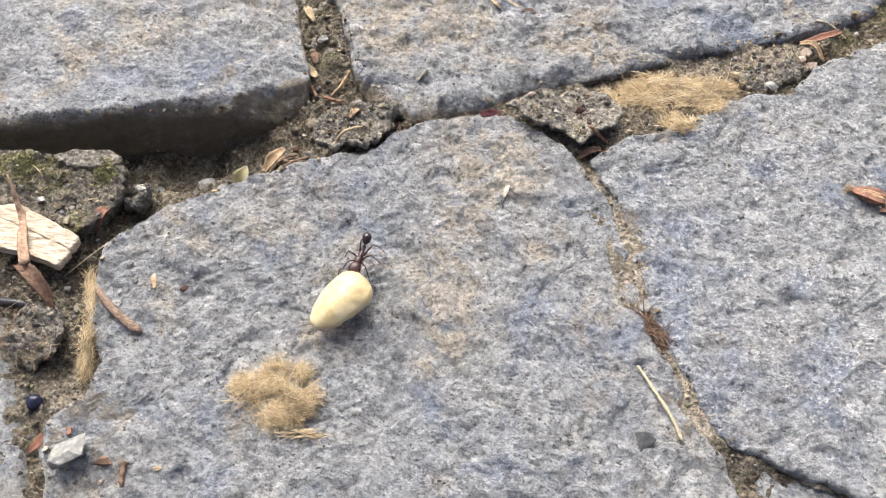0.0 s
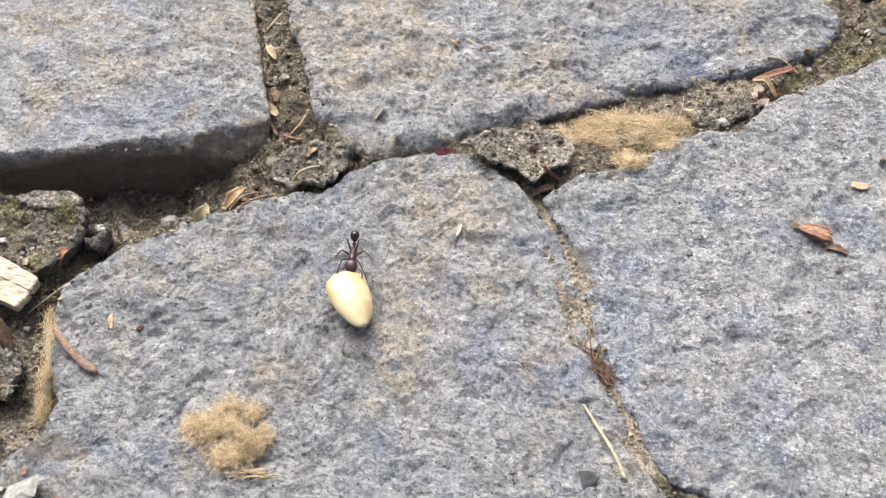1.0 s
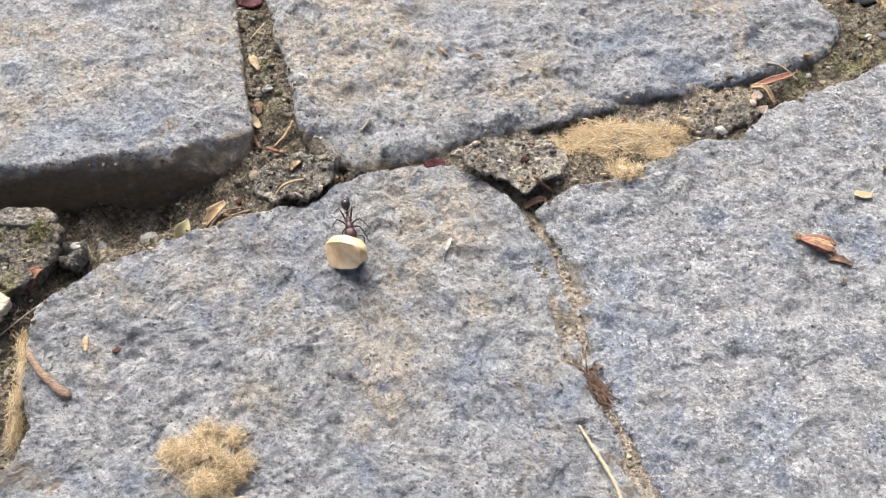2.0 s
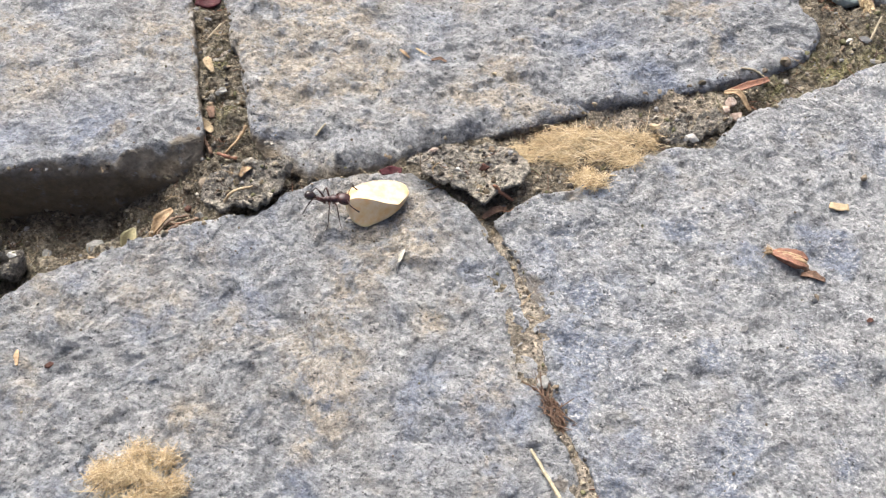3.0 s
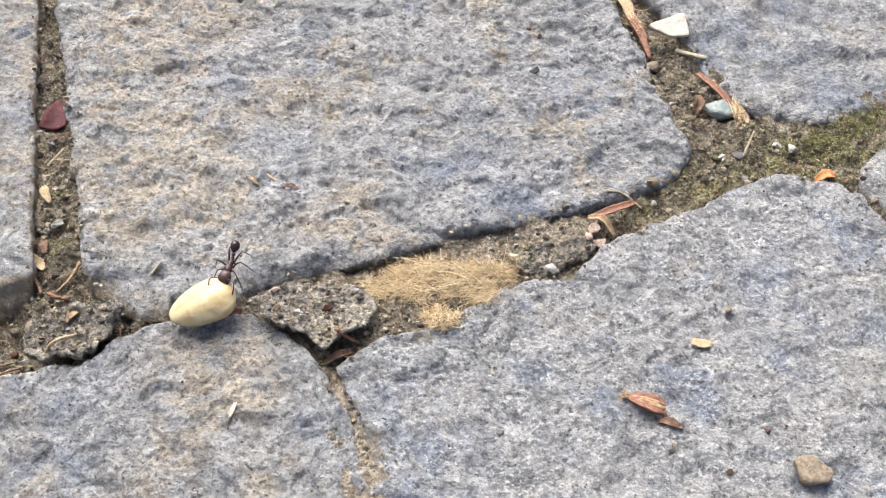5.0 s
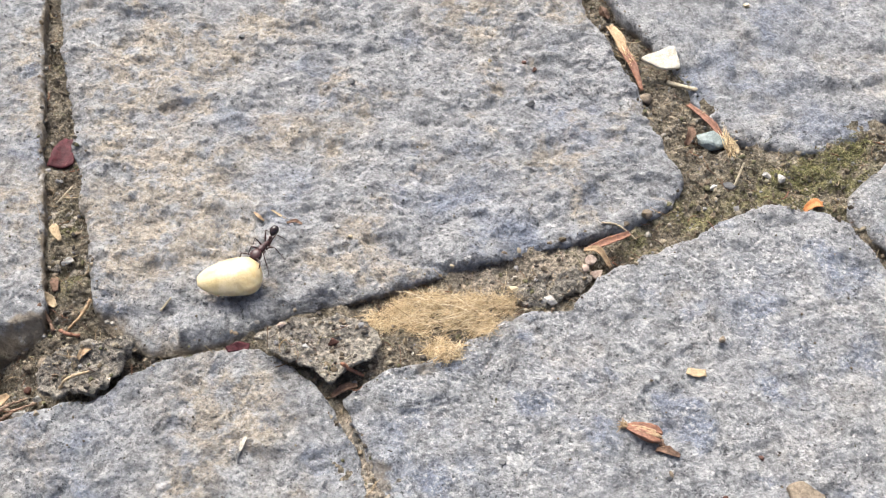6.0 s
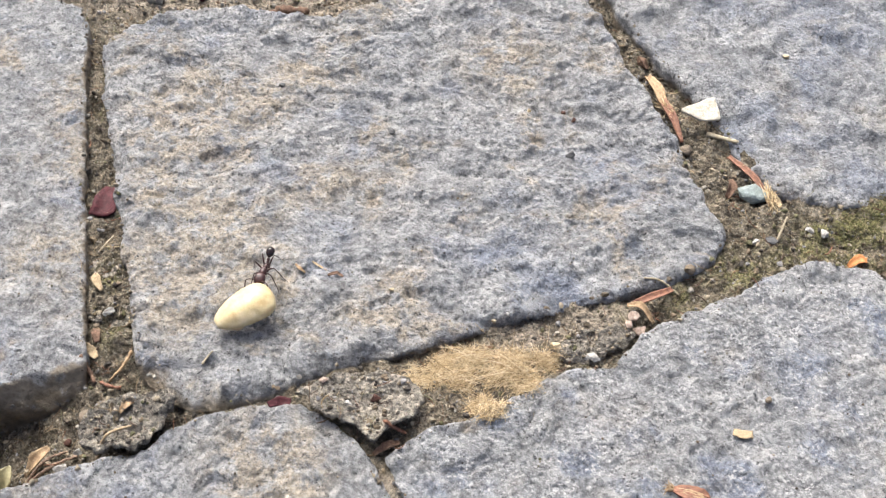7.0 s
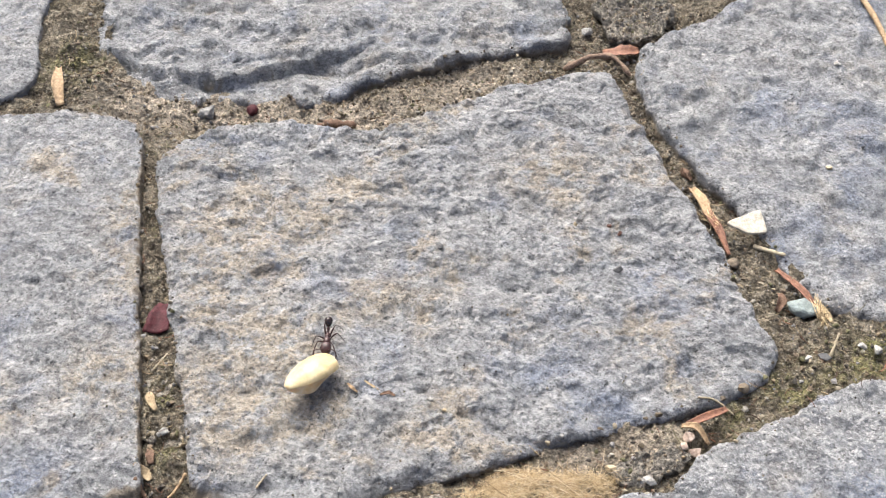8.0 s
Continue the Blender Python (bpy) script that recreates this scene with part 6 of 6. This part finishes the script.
# ---- what moves ----
# seconds, then x, y, z in mm and the turns in degrees
SEED_PATH = [
    (0, -13.01, -7.37, 3.75, 3.0, 10.1, -132.3),
    (0.1, -12.72, -5.05, 4.00, 24.1, -13.1, -125.6),
    (0.3, -13.48, -3.83, 4.33, 11.6, -14.2, -147.4),
    (0.4, -13.56, -1.97, 3.53, 8.0, -0.8, -158.1),
    (0.5, -13.63, -0.12, 2.73, 1.9, 11.7, -169.9),
    (0.55, -12.94, -0.31, 3.94, 9.5, -11.9, -144.4),
    (0.6, -12.25, -0.51, 5.15, 5.5, -36.4, -117.2),
    (0.7, -11.10, 0.86, 4.52, 8.3, -36.9, -97.7),
    (0.8, -10.87, 1.02, 4.80, 10.8, -38.1, -96.4),
    (0.9, -10.18, 1.29, 4.55, 5.1, -38.5, -86.8),
    (1, -5.26, 1.60, 2.91, -12.9, -4.9, -60.9),
    (1.05, -6.38, 2.41, 3.73, 14.5, -22.6, -63.9),
    (1.1, -7.50, 3.22, 4.56, 47.7, -36.5, -77.0),
    (1.15, -9.38, 4.20, 4.96, 28.7, -33.3, -99.3),
    (1.2, -11.25, 5.17, 5.35, 9.8, -36.2, -121.7),
    (1.3, -10.14, 5.82, 4.58, -1.8, -44.0, -93.1),
    (1.4, -10.54, 6.38, 4.75, 6.0, -39.7, -107.4),
    (1.5, -10.95, 6.95, 4.92, 11.9, -34.2, -120.0),
    (1.6, -9.98, 8.24, 4.67, 2.9, -39.6, -103.5),
    (1.7, -9.02, 9.54, 4.42, -8.4, -42.6, -85.1),
    (1.92, -6.24, 12.39, 3.96, -42.5, -57.1, -57.3),
    (2.14, -3.47, 15.23, 3.49, -90.3, -56.0, -15.4),
    (2.36, -0.69, 18.08, 3.03, -121.9, -40.3, 9.8),
    (2.58, 2.08, 20.93, 2.56, -139.6, -19.3, 19.9),
    (2.8, 4.86, 23.78, 2.10, -152.5, 3.2, 23.0),
    (2.9, 4.38, 23.26, 2.10, -152.4, 3.9, 19.4),
    (3, 5.04, 27.35, 2.10, -152.8, 2.9, 33.5),
    (3.1, 5.44, 29.51, 2.10, -152.6, 2.7, 33.2),
    (3.2, 5.72, 29.25, 2.10, -152.4, 2.9, 28.4),
    (3.3, 6.06, 29.31, 2.10, -152.9, 3.0, 33.2),
    (3.4, 6.14, 28.80, 2.10, -153.1, 2.9, 32.8),
    (3.5, 6.03, 29.34, 2.10, -152.9, 3.0, 29.2),
    (3.6, 6.96, 29.76, 2.10, -152.8, 3.1, 22.0),
    (3.7, 6.81, 31.07, 2.10, -152.7, 3.1, 22.0),
    (3.8, 7.06, 31.48, 2.10, -152.7, 3.1, 23.7),
    (3.9, 7.43, 30.89, 2.10, -152.7, 3.1, 15.3),
    (4, 7.82, 30.15, 2.10, -162.9, 3.4, 8.6),
    (4.05, 7.21, 29.45, 2.83, -167.4, -7.8, -11.7),
    (4.1, 6.60, 28.75, 3.55, -167.7, -19.9, -32.1),
    (4.15, 6.55, 28.31, 3.92, 159.5, -21.1, -42.7),
    (4.2, 6.49, 27.86, 4.29, 126.5, -27.5, -51.1),
    (4.25, 7.96, 28.33, 4.13, 100.6, -16.8, -47.0),
    (4.3, 9.44, 28.81, 3.97, 76.4, -5.5, -48.1),
    (4.4, 9.14, 29.03, 3.92, 81.1, -9.4, -50.1),
    (4.5, 8.85, 29.26, 3.86, 86.0, -13.2, -52.6),
    (4.533, 6.91, 29.63, 4.09, 58.8, -14.8, -69.3),
    (4.567, 4.97, 29.99, 4.31, 32.3, -23.6, -83.8),
    (4.6, 3.03, 30.36, 4.54, 6.0, -37.5, -93.6),
    (4.7, 2.30, 30.79, 4.48, 11.7, -33.4, -120.7),
    (4.8, 2.27, 31.67, 3.74, 2.5, -9.1, -135.9),
    (4.9, 2.23, 32.56, 3.00, -12.7, 11.6, -154.8),
    (5, 2.55, 34.02, 2.94, -12.7, 11.9, -154.2),
    (5.1, 2.90, 33.91, 2.93, -12.6, 11.5, -150.0),
    (5.15, 4.38, 33.88, 4.45, -8.6, -6.6, -130.8),
    (5.2, 5.87, 33.86, 5.97, -10.8, -25.0, -111.2),
    (5.42, 5.15, 37.04, 5.49, -7.4, -19.5, -126.9),
    (5.64, 4.43, 40.22, 5.01, -5.8, -13.4, -141.8),
    (5.86, 3.71, 43.40, 4.52, -5.8, -7.0, -156.2),
    (6.08, 2.99, 46.58, 4.04, -7.5, -0.9, -170.5),
    (6.3, 2.27, 49.76, 3.56, -10.5, 4.6, 175.0),
    (6.4, 1.67, 49.71, 3.67, -15.1, 10.4, 172.9),
    (6.5, 1.08, 49.65, 3.78, -19.9, 16.1, 170.3),
    (6.55, 1.48, 49.49, 4.36, -8.5, -11.4, -160.0),
    (6.6, 1.89, 49.34, 4.94, -12.8, -40.8, -128.7),
    (6.7, 2.10, 48.22, 5.10, -9.5, -39.6, -114.0),
    (6.8, 1.68, 49.10, 5.14, -3.7, -40.3, -123.7),
    (6.9, 0.49, 48.53, 5.25, -0.4, -36.9, -123.4),
    (6.95, -0.83, 49.00, 4.64, 1.4, -15.3, -134.7),
    (7, -2.14, 49.48, 4.03, -1.1, 6.2, -145.0),
    (7.1, -1.54, 50.55, 4.40, -5.6, 3.6, -144.5),
    (7.15, -0.88, 50.91, 4.55, 6.6, -9.3, -128.8),
    (7.2, -0.23, 51.26, 4.70, 15.5, -24.8, -115.1),
    (7.3, 1.53, 52.44, 4.93, 8.0, -36.6, -78.5),
    (7.4, 0.14, 53.25, 4.94, 10.7, -37.6, -104.0),
    (7.5, 0.74, 56.96, 4.19, -19.5, -41.2, -81.5),
    (7.6, 1.25, 58.48, 4.07, -38.2, -43.1, -79.9),
    (7.7, 0.48, 59.27, 4.22, -11.9, -42.1, -80.8),
    (7.8, -1.70, 61.60, 4.16, 7.3, -36.1, -118.4),
    (7.9, -2.05, 61.17, 3.80, 17.4, -25.8, -124.3),
    (8, -2.40, 60.73, 3.43, 25.6, -14.7, -127.8),
]
ANT_PATH = [
    (0, -11.36, 0.32, -102.0),
    (0.1, -10.07, 2.07, -101.9),
    (0.3, -10.05, 3.02, -116.0),
    (0.4, -10.03, 4.35, -109.4),
    (0.5, -9.69, 5.39, -108.7),
    (0.6, -8.86, 6.56, -106.3),
    (0.7, -8.76, 7.74, -91.9),
    (0.8, -8.72, 8.07, -90.4),
    (0.9, -8.24, 8.24, -92.2),
    (0.95, -7.24, 8.56, -89.8),
    (1, -6.25, 8.89, -87.4),
    (1.1, -8.08, 11.09, -78.7),
    (1.13, -8.09, 11.36, -84.6),
    (1.17, -8.10, 11.63, -90.6),
    (1.2, -8.10, 11.89, -96.6),
    (1.25, -7.87, 12.39, -93.0),
    (1.3, -7.65, 12.90, -89.3),
    (1.35, -7.97, 13.04, -100.1),
    (1.4, -8.29, 13.19, -111.0),
    (1.5, -8.01, 13.99, -99.1),
    (1.6, -8.51, 14.86, -107.4),
    (1.65, -7.83, 15.50, -101.8),
    (1.7, -7.15, 16.13, -96.3),
    (1.92, -6.16, 17.55, -77.9),
    (2.14, -5.17, 18.97, -59.5),
    (2.36, -4.18, 20.39, -41.0),
    (2.58, -3.19, 21.81, -22.6),
    (2.8, -2.20, 23.22, -4.2),
    (2.9, -1.98, 23.66, -13.7),
    (3, -1.75, 25.09, 6.6),
    (3.1, -2.46, 26.87, 16.2),
    (3.2, -1.82, 27.23, 17.1),
    (3.3, -1.84, 27.04, 31.0),
    (3.4, -1.21, 26.39, 32.1),
    (3.5, -0.82, 27.40, 12.8),
    (3.6, -0.41, 28.68, 17.0),
    (3.7, -0.30, 29.41, 26.6),
    (3.8, -0.26, 29.69, 34.7),
    (3.9, -0.21, 30.27, 22.8),
    (4, 0.61, 30.49, 1.8),
    (4.05, 1.14, 31.21, -9.6),
    (4.1, 1.67, 31.94, -20.9),
    (4.15, 1.69, 32.44, -36.8),
    (4.2, 1.72, 32.93, -52.6),
    (4.3, 6.69, 35.49, -54.2),
    (4.4, 6.39, 35.77, -50.5),
    (4.5, 6.15, 35.67, -63.9),
    (4.53, 5.83, 36.03, -73.9),
    (4.57, 5.52, 36.39, -83.9),
    (4.6, 5.20, 36.76, -93.8),
    (4.7, 5.00, 37.22, -107.6),
    (4.8, 5.77, 37.56, -102.3),
    (4.9, 5.91, 39.09, -96.6),
    (5, 5.85, 39.40, -96.5),
    (5.1, 6.40, 40.12, -93.4),
    (5.15, 6.54, 41.11, -95.1),
    (5.2, 6.68, 42.10, -96.7),
    (5.42, 6.96, 44.53, -102.1),
    (5.64, 7.24, 46.97, -107.4),
    (5.86, 7.51, 49.40, -112.7),
    (6.08, 7.79, 51.83, -118.0),
    (6.3, 8.06, 54.27, -123.3),
    (6.4, 6.72, 55.40, -118.4),
    (6.5, 6.37, 54.40, -116.0),
    (6.6, 5.54, 55.23, -96.4),
    (6.7, 5.28, 54.14, -102.1),
    (6.8, 4.43, 55.19, -96.6),
    (6.9, 1.73, 55.56, -87.5),
    (7, -0.34, 56.82, -99.6),
    (7.1, 0.29, 58.50, -108.8),
    (7.2, 1.17, 58.69, -103.4),
    (7.25, 1.04, 59.14, -92.7),
    (7.3, 0.90, 59.59, -81.9),
    (7.35, 0.87, 59.87, -82.2),
    (7.4, 0.84, 60.15, -82.4),
    (7.45, 0.59, 61.94, -77.0),
    (7.5, 0.35, 63.72, -71.6),
    (7.6, 0.15, 65.54, -77.6),
    (7.7, 0.42, 66.35, -82.3),
    (7.75, 0.46, 67.39, -82.7),
    (7.8, 0.50, 68.43, -83.0),
    (7.85, 0.72, 68.67, -82.1),
    (7.9, 0.95, 68.92, -81.1),
    (7.95, 0.03, 68.60, -83.6),
    (8, -0.89, 68.28, -86.0),
]


def motions():
    base = [rest(x, y, 4) for _, x, y, *_ in SEED_PATH]
    level = [0.0 if y < 35 else 1.0 - 0.08 * (y - 45) for _, x, y, *_ in SEED_PATH]
    base = np.convolve(np.pad(np.array(base) - level, 3, "edge"), np.ones(7) / 7, "valid")
    walk(SEED, [(t, pose(x * MM, y * MM, (z + min(b, 0.6)) * MM, rx, ry, rz)) for (t, x, y, z, rx, ry, rz), b in zip(SEED_PATH, base)])
    rows = []
    for t, x, y, turn in ANT_PATH:
        floor = 0.0 if y < 35 else 1.0 - 0.08 * (y - 45)
        f = Vector((math.cos(radians(turn)), math.sin(radians(turn))))
        rows.append((t, pose((x - 0.95 * f.x) * MM, (y - 0.95 * f.y) * MM, (floor + 4.1) * MM, 0, 3, turn)))
    walk(ANT, rows)
    for leg, kind, side, hip in LEGS:
        steps = []
        for k in range(161):
            t = k * 0.05
            phase = 2 * math.pi * (3.4 * t) + math.pi * ((kind + (side > 0)) % 2) + 0.4 * kind
            steps.append((t, pose(hip[0] * MM * GROW, hip[1] * side * MM * GROW, hip[2] * MM * GROW, 7 * side * max(0, math.cos(phase)), 0, 15 * math.sin(phase) * side)))
        walk(leg, steps)


motions()
